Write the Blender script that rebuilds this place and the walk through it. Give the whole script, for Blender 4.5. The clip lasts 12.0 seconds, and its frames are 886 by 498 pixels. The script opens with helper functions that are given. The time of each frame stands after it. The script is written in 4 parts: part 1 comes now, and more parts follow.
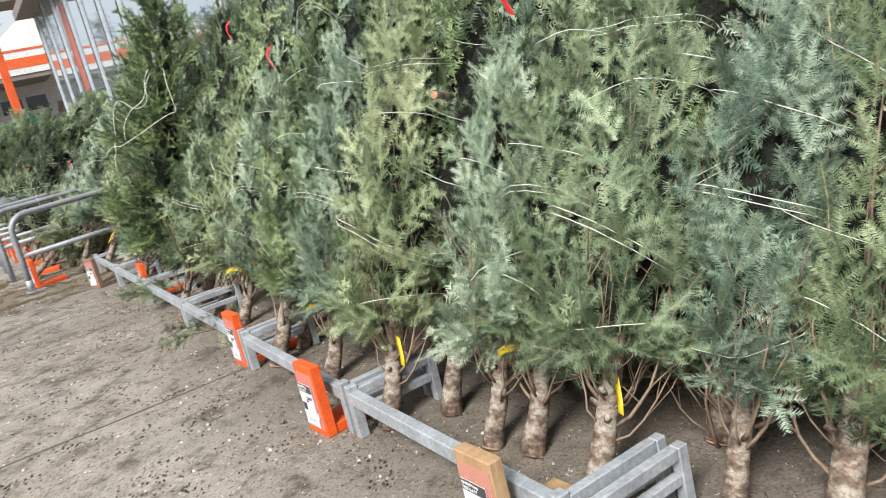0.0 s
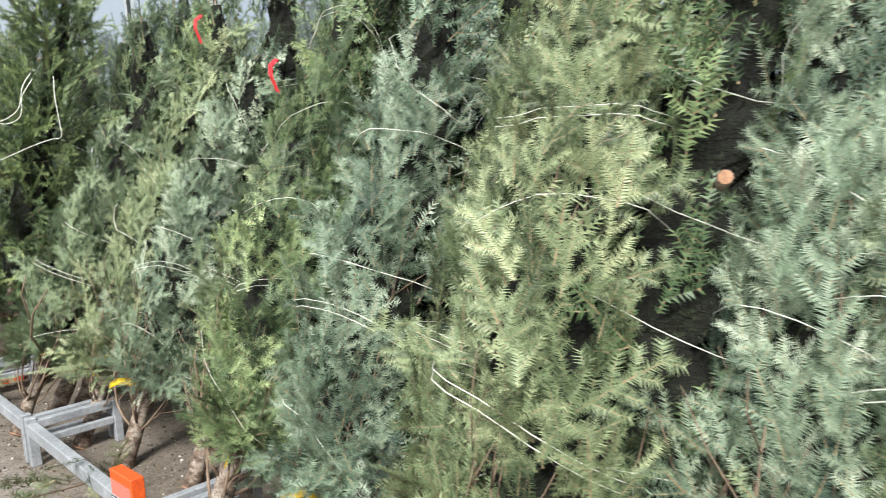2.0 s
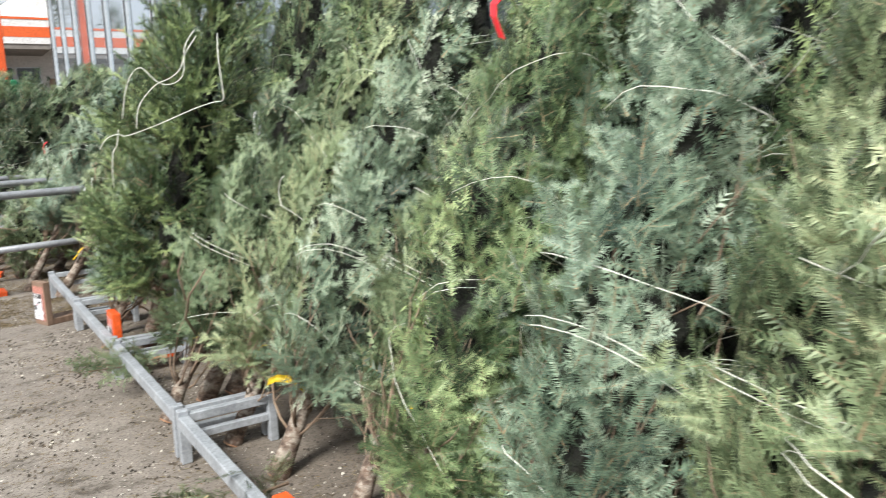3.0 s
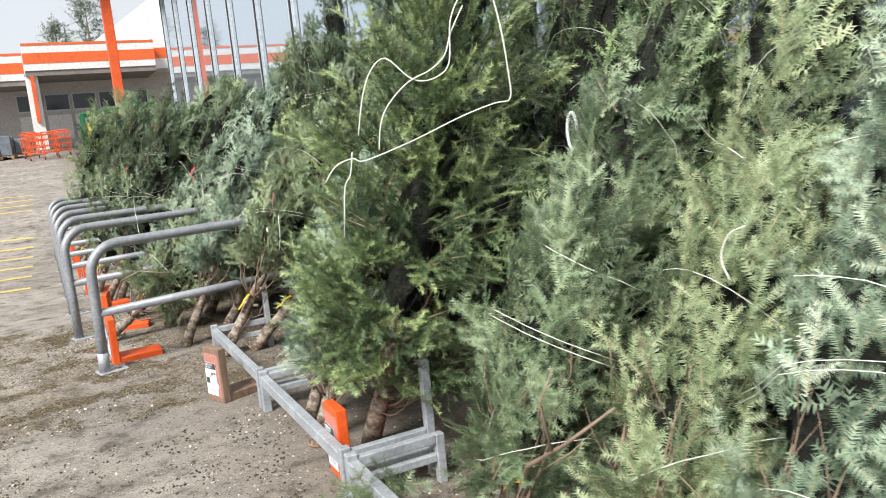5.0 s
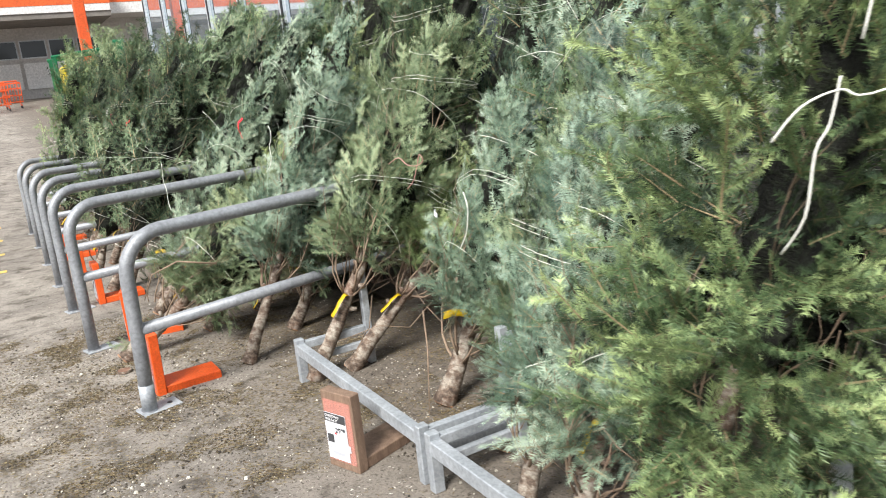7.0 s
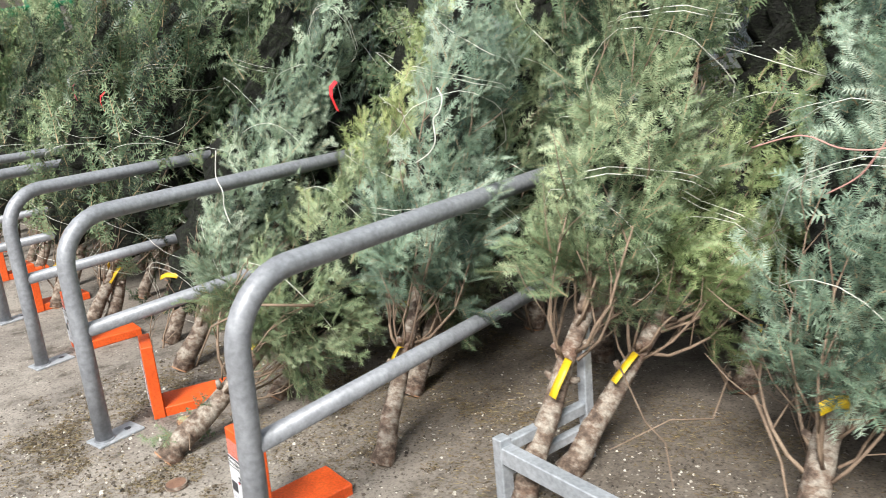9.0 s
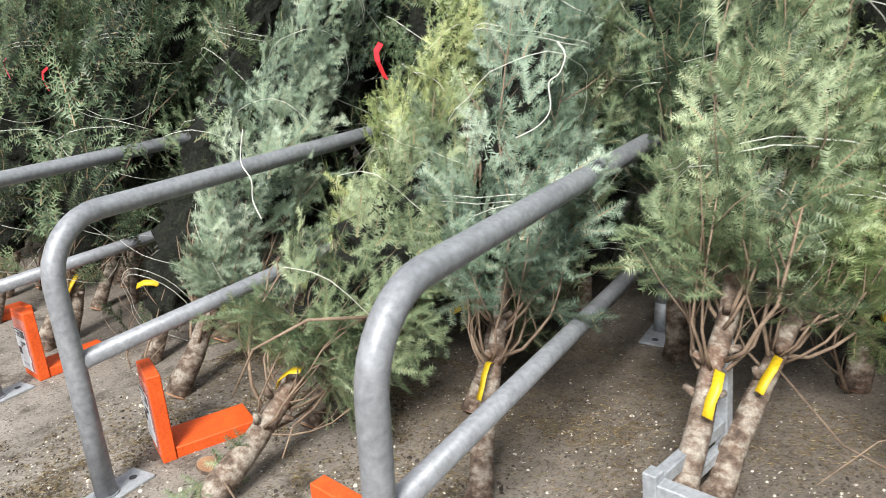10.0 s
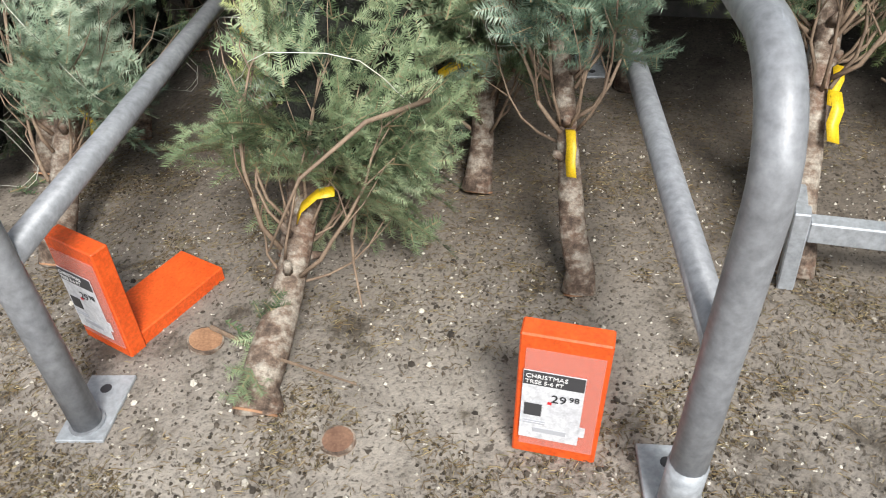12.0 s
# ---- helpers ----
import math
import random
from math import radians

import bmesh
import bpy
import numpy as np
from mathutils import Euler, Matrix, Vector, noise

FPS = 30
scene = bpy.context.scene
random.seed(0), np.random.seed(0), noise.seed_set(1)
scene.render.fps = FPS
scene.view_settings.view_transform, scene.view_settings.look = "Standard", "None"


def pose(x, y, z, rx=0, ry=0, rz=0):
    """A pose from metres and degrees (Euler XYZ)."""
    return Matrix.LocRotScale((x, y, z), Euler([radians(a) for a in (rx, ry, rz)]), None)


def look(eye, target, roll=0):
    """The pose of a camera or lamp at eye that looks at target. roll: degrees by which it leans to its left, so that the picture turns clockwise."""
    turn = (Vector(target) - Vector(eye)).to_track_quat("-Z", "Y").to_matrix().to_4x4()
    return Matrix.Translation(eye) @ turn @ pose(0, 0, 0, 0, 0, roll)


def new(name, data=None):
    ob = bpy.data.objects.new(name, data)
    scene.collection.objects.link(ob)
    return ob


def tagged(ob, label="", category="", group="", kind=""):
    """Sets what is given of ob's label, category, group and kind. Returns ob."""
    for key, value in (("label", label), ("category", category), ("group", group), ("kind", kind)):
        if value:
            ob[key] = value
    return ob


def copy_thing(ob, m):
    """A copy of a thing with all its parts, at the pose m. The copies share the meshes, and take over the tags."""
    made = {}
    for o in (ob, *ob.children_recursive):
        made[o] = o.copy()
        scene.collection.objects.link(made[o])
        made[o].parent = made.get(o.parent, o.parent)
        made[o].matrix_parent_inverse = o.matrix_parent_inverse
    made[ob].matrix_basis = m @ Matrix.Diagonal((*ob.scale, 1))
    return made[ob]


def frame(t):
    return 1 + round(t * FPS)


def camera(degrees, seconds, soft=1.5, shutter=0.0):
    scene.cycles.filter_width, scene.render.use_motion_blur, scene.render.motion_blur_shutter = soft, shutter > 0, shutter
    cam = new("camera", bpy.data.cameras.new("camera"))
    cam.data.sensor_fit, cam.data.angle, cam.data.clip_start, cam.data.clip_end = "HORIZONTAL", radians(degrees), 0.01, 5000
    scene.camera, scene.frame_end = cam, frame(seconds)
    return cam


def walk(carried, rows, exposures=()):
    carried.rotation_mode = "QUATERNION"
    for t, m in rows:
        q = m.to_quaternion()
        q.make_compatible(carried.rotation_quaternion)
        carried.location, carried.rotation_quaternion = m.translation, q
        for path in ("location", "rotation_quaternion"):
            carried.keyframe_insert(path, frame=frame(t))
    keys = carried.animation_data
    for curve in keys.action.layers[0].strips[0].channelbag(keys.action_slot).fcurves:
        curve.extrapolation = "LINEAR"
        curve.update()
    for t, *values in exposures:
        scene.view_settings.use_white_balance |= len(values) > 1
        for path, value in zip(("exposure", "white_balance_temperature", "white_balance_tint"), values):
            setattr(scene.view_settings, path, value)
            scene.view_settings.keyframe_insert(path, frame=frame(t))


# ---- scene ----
cam = camera(60.1, 12.0, 1.0, 0.2)
PATH = [
    (0, (1.503, 0.547, 1.223), (2.483, 2.23, 0.768), -13.6),
    (0.5, (1.489, 0.984, 1.196), (2.666, 2.54, 0.754), -13.3),
    (1, (1.552, 1.348, 1.207), (2.893, 2.781, 0.826), -11.0),
    (1.5, (1.646, 1.693, 1.246), (3.053, 3.083, 0.946), -6.9),
    (2, (1.653, 2.058, 1.23), (2.998, 3.51, 0.942), -3.5),
    (2.5, (1.696, 2.368, 1.221), (2.918, 3.922, 0.914), -2.1),
    (3, (1.775, 2.652, 1.209), (2.859, 4.3, 0.883), -2.1),
    (3.2, (1.773, 2.772, 1.176), (2.753, 4.477, 0.811), -2.1),
    (4.8, (1.702, 4.083, 1.263), (2.584, 5.852, 0.952), -5.2),
    (5, (1.648, 4.222, 1.28), (2.535, 5.987, 0.969), -5.4),
    (5.5, (1.575, 4.593, 1.254), (2.47, 6.349, 0.913), -5.9),
    (6, (1.572, 5.014, 1.281), (2.476, 6.762, 0.925), -6.1),
    (6.5, (1.507, 5.443, 1.301), (2.447, 7.16, 0.892), -6.1),
    (6.7, (1.478, 5.602, 1.294), (2.42, 7.314, 0.871), -6.1),
    (8.3, (1.286, 7.034, 1.32), (2.375, 8.623, 0.782), -5.0),
    (8.5, (1.286, 7.193, 1.292), (2.401, 8.773, 0.782), -4.8),
    (9, (1.219, 7.581, 1.236), (2.367, 9.141, 0.737), -5.5),
    (9.5, (1.095, 7.915, 1.271), (2.371, 9.358, 0.733), -5.1),
    (10, (1.103, 8.244, 1.197), (2.422, 9.642, 0.641), -5.7),
    (10.5, (1.005, 8.592, 1.165), (2.423, 9.755, 0.369), -4.6),
    (11, (0.973, 8.867, 1.157), (2.441, 9.616, 0.025), -0.5),
    (11.5, (0.982, 9.144, 1.169), (2.45, 9.764, -0.039), -1.0),
    (12, (0.972, 9.287, 1.164), (2.454, 9.86, -0.05), -5.5),
]
walk(cam, [(t, look(eye, target, roll)) for t, eye, target, roll in PATH], [(0, 1.1), (2.0, 1.16), (4.0, 1.17), (7.0, 1.24), (9.5, 1.2), (11.0, 1.02), (12.0, 0.94)])

# ---- world, sun, exposure ----
world = bpy.data.worlds.new("overcast_sky")
scene.world = world
world.use_nodes = True
wn, wl = world.node_tree.nodes, world.node_tree.links
wn.clear()
sky = wn.new("ShaderNodeTexSky")
sky.sky_type, sky.sun_disc = "NISHITA", False
sky.sun_elevation, sky.sun_rotation = radians(45), radians(-54)
cloud = wn.new("ShaderNodeMix")
cloud.data_type = "RGBA"
cloud.inputs[0].default_value = 0.86
cloud.inputs[7].default_value = (7.6, 7.9, 8.3, 1)
back = wn.new("ShaderNodeBackground")
back.inputs[1].default_value = 0.05
wout = wn.new("ShaderNodeOutputWorld")
wl.new(sky.outputs[0], cloud.inputs[6])
wl.new(cloud.outputs[2], back.inputs[0])
wl.new(back.outputs[0], wout.inputs[0])

lamp = bpy.data.lights.new("sun", "SUN")
lamp.energy, lamp.angle, lamp.color = 2.9, radians(20), (1.0, 0.975, 0.93)
sun = new("sun", lamp)
sun.matrix_world = look((-8.5, -1.5, 12.5), (2, 6, 0))


# ---- materials ----
def material(name, colour, rough=0.6, metal=0.0):
    m = bpy.data.materials.new(name)
    m.use_nodes = True
    b = m.node_tree.nodes["Principled BSDF"]
    b.inputs["Base Color"].default_value = (*colour, 1)
    b.inputs["Roughness"].default_value = rough
    b.inputs["Metallic"].default_value = metal
    return m


def node(m, kind, **values):
    n = m.node_tree.nodes.new(kind)
    for key, value in values.items():
        n.inputs[key].default_value = value
    return n


def wire(m, a, b):
    m.node_tree.links.new(a, b)


def coords(m, scale=(1, 1, 1)):
    c = m.node_tree.nodes.new("ShaderNodeTexCoord")
    g = m.node_tree.nodes.new("ShaderNodeMapping")
    g.inputs["Scale"].default_value = scale
    wire(m, c.outputs["Object"], g.inputs["Vector"])
    return g.outputs[0]


def ramp(m, source, stops):
    r = m.node_tree.nodes.new("ShaderNodeValToRGB")
    e = r.color_ramp.elements
    while len(e) < len(stops):
        e.new(0.5)
    for el, (p, c) in zip(e, stops):
        el.position, el.color = p, (*c, 1)
    wire(m, source, r.inputs[0])
    return r.outputs[0]


def mixed(m, factor, a, b, blend="MIX"):
    x = m.node_tree.nodes.new("ShaderNodeMix")
    x.data_type, x.blend_type = "RGBA", blend
    for sock, v in ((x.inputs[0], factor), (x.inputs[6], a), (x.inputs[7], b)):
        if isinstance(v, (float, int)):
            sock.default_value = v
        elif isinstance(v, tuple):
            sock.default_value = (*v, 1)
        else:
            wire(m, v, sock)
    return x.outputs[2]


def noise_of(m, scale, detail=4.0, rough=0.6, stretch=(1, 1, 1)):
    n = node(m, "ShaderNodeTexNoise", Scale=scale, Detail=detail, Roughness=rough)
    wire(m, coords(m, stretch), n.inputs["Vector"])
    return n.outputs[0]


def relief(m, height, strength, distance=0.01):
    b = node(m, "ShaderNodeBump", Strength=strength, Distance=distance)
    wire(m, height, b.inputs["Height"])
    wire(m, b.outputs[0], m.node_tree.nodes["Principled BSDF"].inputs["Normal"])


def paint(m, colour):
    wire(m, colour, m.node_tree.nodes["Principled BSDF"].inputs["Base Color"])


def worn(name, light, dark, scale, rough=0.6, metal=0.0, bump=0.15, stretch=(1, 1, 1), fine=None):
    """A surface of two tones at two scales, with relief."""
    m = material(name, light, rough, metal)
    a = noise_of(m, scale, 5, 0.65, stretch)
    b = noise_of(m, fine or scale * 9, 3, 0.6, stretch)
    c = ramp(m, a, [(0.3, dark), (0.68, light)])
    d = ramp(m, b, [(0.3, (0.72, 0.72, 0.72)), (0.7, (1.08, 1.08, 1.08))])
    paint(m, mixed(m, 1.0, c, d, "MULTIPLY"))
    relief(m, b, bump)
    return m


def node_colour(m, scale):
    n = node(m, "ShaderNodeTexNoise", Scale=scale, Detail=2.0)
    wire(m, coords(m), n.inputs["Vector"])
    return n.outputs["Color"]


def concrete_ground():
    m = material("gritty_concrete", (0.36, 0.33, 0.29), 0.9)
    big = noise_of(m, 0.9, 6, 0.62)
    mid = noise_of(m, 6, 6, 0.7)
    fine = noise_of(m, 90, 3, 0.7)
    base = ramp(m, big, [(0.3, (0.19, 0.172, 0.157)), (0.5, (0.275, 0.25, 0.225)), (0.72, (0.365, 0.338, 0.305))])
    dirt = ramp(m, mid, [(0.36, (0.34, 0.31, 0.27)), (0.46, (0.88, 0.86, 0.83)), (0.56, (1.1, 1.08, 1.05)), (0.7, (1.28, 1.26, 1.22))])
    grit = ramp(m, fine, [(0.32, (0.38, 0.37, 0.36)), (0.45, (0.92, 0.92, 0.92)), (0.72, (1.2, 1.19, 1.15))])
    def specks(scale, edge, tone):
        cell = node(m, "ShaderNodeTexVoronoi", Scale=scale)
        warp = mixed(m, 0.06, coords(m), node_colour(m, 30))
        wire(m, warp, cell.inputs["Vector"])
        keep = ramp(m, cell.outputs["Distance"], [(edge * 0.7, (1, 1, 1)), (edge, (0, 0, 0))])
        some = ramp(m, cell.outputs["Color"], [(0.55, (0, 0, 0)), (0.57, (1, 1, 1))])
        return mixed(m, 1.0, keep, some, "MULTIPLY"), tone

    # damp soil and needle litter under the racks, with the trees' shade painted in
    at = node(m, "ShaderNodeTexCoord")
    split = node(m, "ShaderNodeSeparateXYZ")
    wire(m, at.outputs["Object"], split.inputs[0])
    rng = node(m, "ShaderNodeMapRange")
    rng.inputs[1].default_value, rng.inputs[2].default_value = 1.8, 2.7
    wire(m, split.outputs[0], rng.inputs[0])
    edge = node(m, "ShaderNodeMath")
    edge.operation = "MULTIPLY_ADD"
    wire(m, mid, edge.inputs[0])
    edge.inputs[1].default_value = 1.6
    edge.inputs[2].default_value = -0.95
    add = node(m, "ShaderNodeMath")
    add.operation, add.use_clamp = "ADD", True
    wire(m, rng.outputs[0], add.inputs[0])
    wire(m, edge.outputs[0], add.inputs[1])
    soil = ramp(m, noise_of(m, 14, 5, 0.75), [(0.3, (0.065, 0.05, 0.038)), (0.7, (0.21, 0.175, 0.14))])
    soil_shade_mask = node(m, "ShaderNodeMath")
    soil_shade_mask.operation = "MULTIPLY"
    wire(m, add.outputs[0], soil_shade_mask.inputs[0])
    soil_shade_mask.inputs[1].default_value = 0.86
    c = mixed(m, 1.0, mixed(m, 1.0, base, dirt, "MULTIPLY"), grit, "MULTIPLY")
    c = mixed(m, soil_shade_mask.outputs[0], c, mixed(m, 1.0, soil, grit, "MULTIPLY"))
    for mask, tone in (specks(70, 0.34, (0.10, 0.085, 0.07)), specks(33, 0.22, (0.07, 0.058, 0.045)), specks(48, 0.17, (0.66, 0.62, 0.55))):
        c = mixed(m, mask, c, tone)
    paint(m, c)
    relief(m, mixed(m, 0.5, fine, mid), 0.8, 0.012)
    return m


def needle_material(name, dark, mid, light):
    m = material(name, mid, 0.5)
    tone = node(m, "ShaderNodeAttribute")
    tone.attribute_name = "tone"
    info = node(m, "ShaderNodeObjectInfo")
    c = ramp(m, tone.outputs["Fac"], [(0.0, dark), (0.45, mid), (1.0, light)])
    v = ramp(m, info.outputs["Random"], [(0.0, (0.8, 0.86, 0.84)), (1.0, (1.15, 1.1, 1.0))])
    col = mixed(m, 1.0, c, v, "MULTIPLY")
    paint(m, col)
    b = m.node_tree.nodes["Principled BSDF"]
    b.inputs["Specular IOR Level"].default_value = 0.55
    leak = node(m, "ShaderNodeBsdfTranslucent")
    wire(m, col, leak.inputs[0])
    blend = node(m, "ShaderNodeMixShader", Fac=0.1)
    wire(m, b.outputs[0], blend.inputs[1])
    wire(m, leak.outputs[0], blend.inputs[2])
    wire(m, blend.outputs[0], m.node_tree.nodes["Material Output"].inputs[0])
    return m


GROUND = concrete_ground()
NEEDLES = {
    "blue": needle_material("blue_green_needles", (0.045, 0.082, 0.066), (0.20, 0.295, 0.212), (0.50, 0.60, 0.50)),
    "green": needle_material("mid_green_needles", (0.04, 0.07, 0.036), (0.20, 0.275, 0.152), (0.48, 0.56, 0.355)),
    "yellow": needle_material("yellow_green_needles", (0.055, 0.085, 0.032), (0.25, 0.32, 0.13), (0.52, 0.59, 0.29)),
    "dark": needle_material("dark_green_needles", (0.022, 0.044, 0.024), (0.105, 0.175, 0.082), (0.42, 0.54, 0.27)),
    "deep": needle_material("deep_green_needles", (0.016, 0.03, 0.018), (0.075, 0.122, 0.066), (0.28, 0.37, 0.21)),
}
TWIG = worn("reddish_twig", (0.34, 0.25, 0.175), (0.17, 0.115, 0.08), 20, 0.75)
STEM = worn("tan_stem", (0.44, 0.34, 0.20), (0.26, 0.19, 0.11), 30, 0.8)


def bark_material():
    m = material("scaly_bark", (0.2, 0.16, 0.13), 0.85)
    patch = noise_of(m, 17, 5, 0.7, (1, 1, 1.5))
    band = noise_of(m, 15, 5, 0.75, (1.0, 1.0, 1.7))
    red = noise_of(m, 6, 3, 0.6)
    fine = noise_of(m, 140, 3, 0.7)
    c = ramp(m, patch, [(0.36, (0.075, 0.052, 0.040)), (0.48, (0.19, 0.135, 0.10)), (0.62, (0.33, 0.275, 0.22))])
    c = mixed(m, ramp(m, red, [(0.5, (0, 0, 0)), (0.7, (0.55, 0.55, 0.55))]), c, (0.30, 0.13, 0.075))
    pale = ramp(m, band, [(0.48, (0.0, 0.0, 0.0)), (0.66, (0.75, 0.75, 0.75))])
    c = mixed(m, pale, c, (0.50, 0.465, 0.40))
    paint(m, mixed(m, 1.0, c, ramp(m, fine, [(0.3, (0.6, 0.6, 0.6)), (0.7, (1.12, 1.12, 1.12))]), "MULTIPLY"))
    relief(m, patch, 0.7, 0.012)
    return m


BARK = bark_material()


# needle flecks kept near black: the shade of the gaps is in this colour
def gap_shade_material():
    m = material("gap_shade_needles", (0.05, 0.07, 0.03), 0.9)
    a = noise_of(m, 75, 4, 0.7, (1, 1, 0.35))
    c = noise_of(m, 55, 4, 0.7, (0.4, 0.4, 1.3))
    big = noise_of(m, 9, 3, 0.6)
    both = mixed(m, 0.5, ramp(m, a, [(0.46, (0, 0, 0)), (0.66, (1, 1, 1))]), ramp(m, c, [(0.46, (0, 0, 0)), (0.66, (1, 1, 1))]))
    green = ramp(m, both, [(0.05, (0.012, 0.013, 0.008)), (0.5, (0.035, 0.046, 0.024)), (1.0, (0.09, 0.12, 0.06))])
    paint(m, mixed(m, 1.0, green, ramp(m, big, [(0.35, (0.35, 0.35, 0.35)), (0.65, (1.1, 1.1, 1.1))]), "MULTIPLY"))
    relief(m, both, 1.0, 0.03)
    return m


INNER = gap_shade_material()
CUTWOOD = worn("fresh_cut_wood", (0.50, 0.28, 0.16), (0.30, 0.16, 0.09), 25, 0.75)
OLDWOOD = worn("weathered_sawn_wood", (0.30, 0.17, 0.11), (0.17, 0.09, 0.06), 18, 0.85)
TWINE = material("white_baling_twine", (0.82, 0.82, 0.74), 0.6)
ROPE = material("white_cotton_string", (0.80, 0.80, 0.74), 0.8)
YELLOW = worn("yellow_plastic_tag", (0.86, 0.60, 0.02), (0.70, 0.45, 0.015), 30, 0.45, bump=0.05)
RED = material("red_plastic_ribbon", (0.72, 0.02, 0.03), 0.45)
PINK = material("pink_plastic_ribbon", (0.80, 0.05, 0.16), 0.45)
GALV = worn("galvanised_steel", (0.50, 0.53, 0.565), (0.33, 0.355, 0.385), 6, 0.55, 0.3, 0.06, fine=70)
PIPE = worn("grey_galvanised_pipe", (0.35, 0.365, 0.39), (0.22, 0.23, 0.25), 5, 0.5, 0.25, 0.08, fine=60)
ORANGE = worn("orange_painted_wood", (0.86, 0.125, 0.02), (0.70, 0.085, 0.012), 14, 0.5, bump=0.12)
LUMBER = worn("plain_lumber", (0.50, 0.33, 0.18), (0.34, 0.20, 0.10), 6, 0.7, stretch=(6, 6, 0.7))
BROWNED = worn("weathered_brown_lumber", (0.30, 0.20, 0.14), (0.16, 0.10, 0.07), 8, 0.75, stretch=(5, 5, 1))
PAPER = worn("white_price_paper", (0.78, 0.79, 0.82), (0.66, 0.67, 0.71), 12, 0.4, bump=0.03)
INK = material("black_ink", (0.03, 0.03, 0.035), 0.6)
GREYINK = material("dark_grey_header", (0.055, 0.055, 0.06), 0.5)
PALEINK = material("pale_grey_print", (0.45, 0.46, 0.50), 0.6)
SLEEVE = material("clear_plastic_sleeve", (0.80, 0.36, 0.30), 0.12)
SLEEVE.node_tree.nodes["Principled BSDF"].inputs["Alpha"].default_value = 0.35
BLOCK = worn("grey_concrete_block", (0.30, 0.295, 0.28), (0.19, 0.185, 0.175), 3, 0.9, bump=0.3)
GLASS = material("blue_grey_glazing", (0.56, 0.64, 0.71), 0.03, 0.8)
GLASS.node_tree.nodes["Principled BSDF"].inputs["IOR"].default_value = 1.9
MULLION = worn("pale_grey_aluminium", (0.62, 0.65, 0.68), (0.50, 0.53, 0.56), 4, 0.4, 0.3, 0.03)
GASKET = material("black_rubber_gasket", (0.02, 0.022, 0.028), 0.6)
WHITEWALL = worn("white_painted_fascia", (0.80, 0.79, 0.78), (0.70, 0.69, 0.68), 1.5, 0.6, bump=0.03)
BAND = worn("orange_fascia_band", (0.80, 0.14, 0.03), (0.68, 0.11, 0.025), 1.2, 0.5, bump=0.03)
STORE = worn("beige_grey_store_wall", (0.56, 0.54, 0.52), (0.46, 0.44, 0.42), 1.2, 0.8, bump=0.1)
SOFFIT = worn("grey_brown_soffit", (0.25, 0.225, 0.205), (0.17, 0.155, 0.14), 3, 0.8)
DARKGLASS = material("dark_window_glass", (0.03, 0.035, 0.04), 0.08)
COLUMN = worn("orange_steel_column", (0.82, 0.13, 0.03), (0.66, 0.09, 0.02), 4, 0.45, bump=0.03)
GREEN = worn("green_painted_metal", (0.01, 0.17, 0.07), (0.008, 0.11, 0.045), 8, 0.4, bump=0.03)
SACK = worn("yellow_plastic_sack", (0.75, 0.60, 0.04), (0.55, 0.42, 0.03), 5, 0.5)
STRIPE = worn("worn_yellow_road_paint", (0.78, 0.52, 0.08), (0.55, 0.44, 0.2), 5, 0.85)
CRATE = worn("grey_blue_crate", (0.20, 0.25, 0.29), (0.10, 0.12, 0.14), 3, 0.6)
JOINT = worn("dark_joint_filler", (0.13, 0.12, 0.105), (0.08, 0.075, 0.065), 20, 0.9)


# ---- mesh helpers ----
def part(name, bm, mat, parent=None, label="", smooth=False):
    me = bpy.data.meshes.new(name)
    bm.to_mesh(me)
    bm.free()
    me.materials.append(mat)
    if smooth:
        me.polygons.foreach_set("use_smooth", [True] * len(me.polygons))
    ob = new(name, me)
    ob.parent = parent
    if label:
        ob["label"] = label
    return ob


def shared(name, me, parent, mat=None, label=""):
    ob = new(name, me)
    ob.parent = parent
    if mat:
        ob.material_slots[0].link = "OBJECT"
        ob.material_slots[0].material = mat
    if label:
        ob["label"] = label
    return ob


def thing(name, m, label, category, group="", kind=""):
    ob = new(name)
    ob.empty_display_size = 0.1
    ob.matrix_world = m
    return tagged(ob, label, category, group, kind)


def box(x0, x1, y0, y1, z0, z1, bevel=0.0, bm=None, seg=1):
    own = bm is None
    bm = bm or bmesh.new()
    r = bmesh.ops.create_cube(bm, size=1)
    for v in r["verts"]:
        v.co = Vector(((x0 + x1) / 2 + v.co.x * (x1 - x0), (y0 + y1) / 2 + v.co.y * (y1 - y0), (z0 + z1) / 2 + v.co.z * (z1 - z0)))
    if bevel and own:
        bmesh.ops.bevel(bm, geom=list(bm.edges), offset=bevel, segments=seg, affect="EDGES", profile=0.5)
    return bm


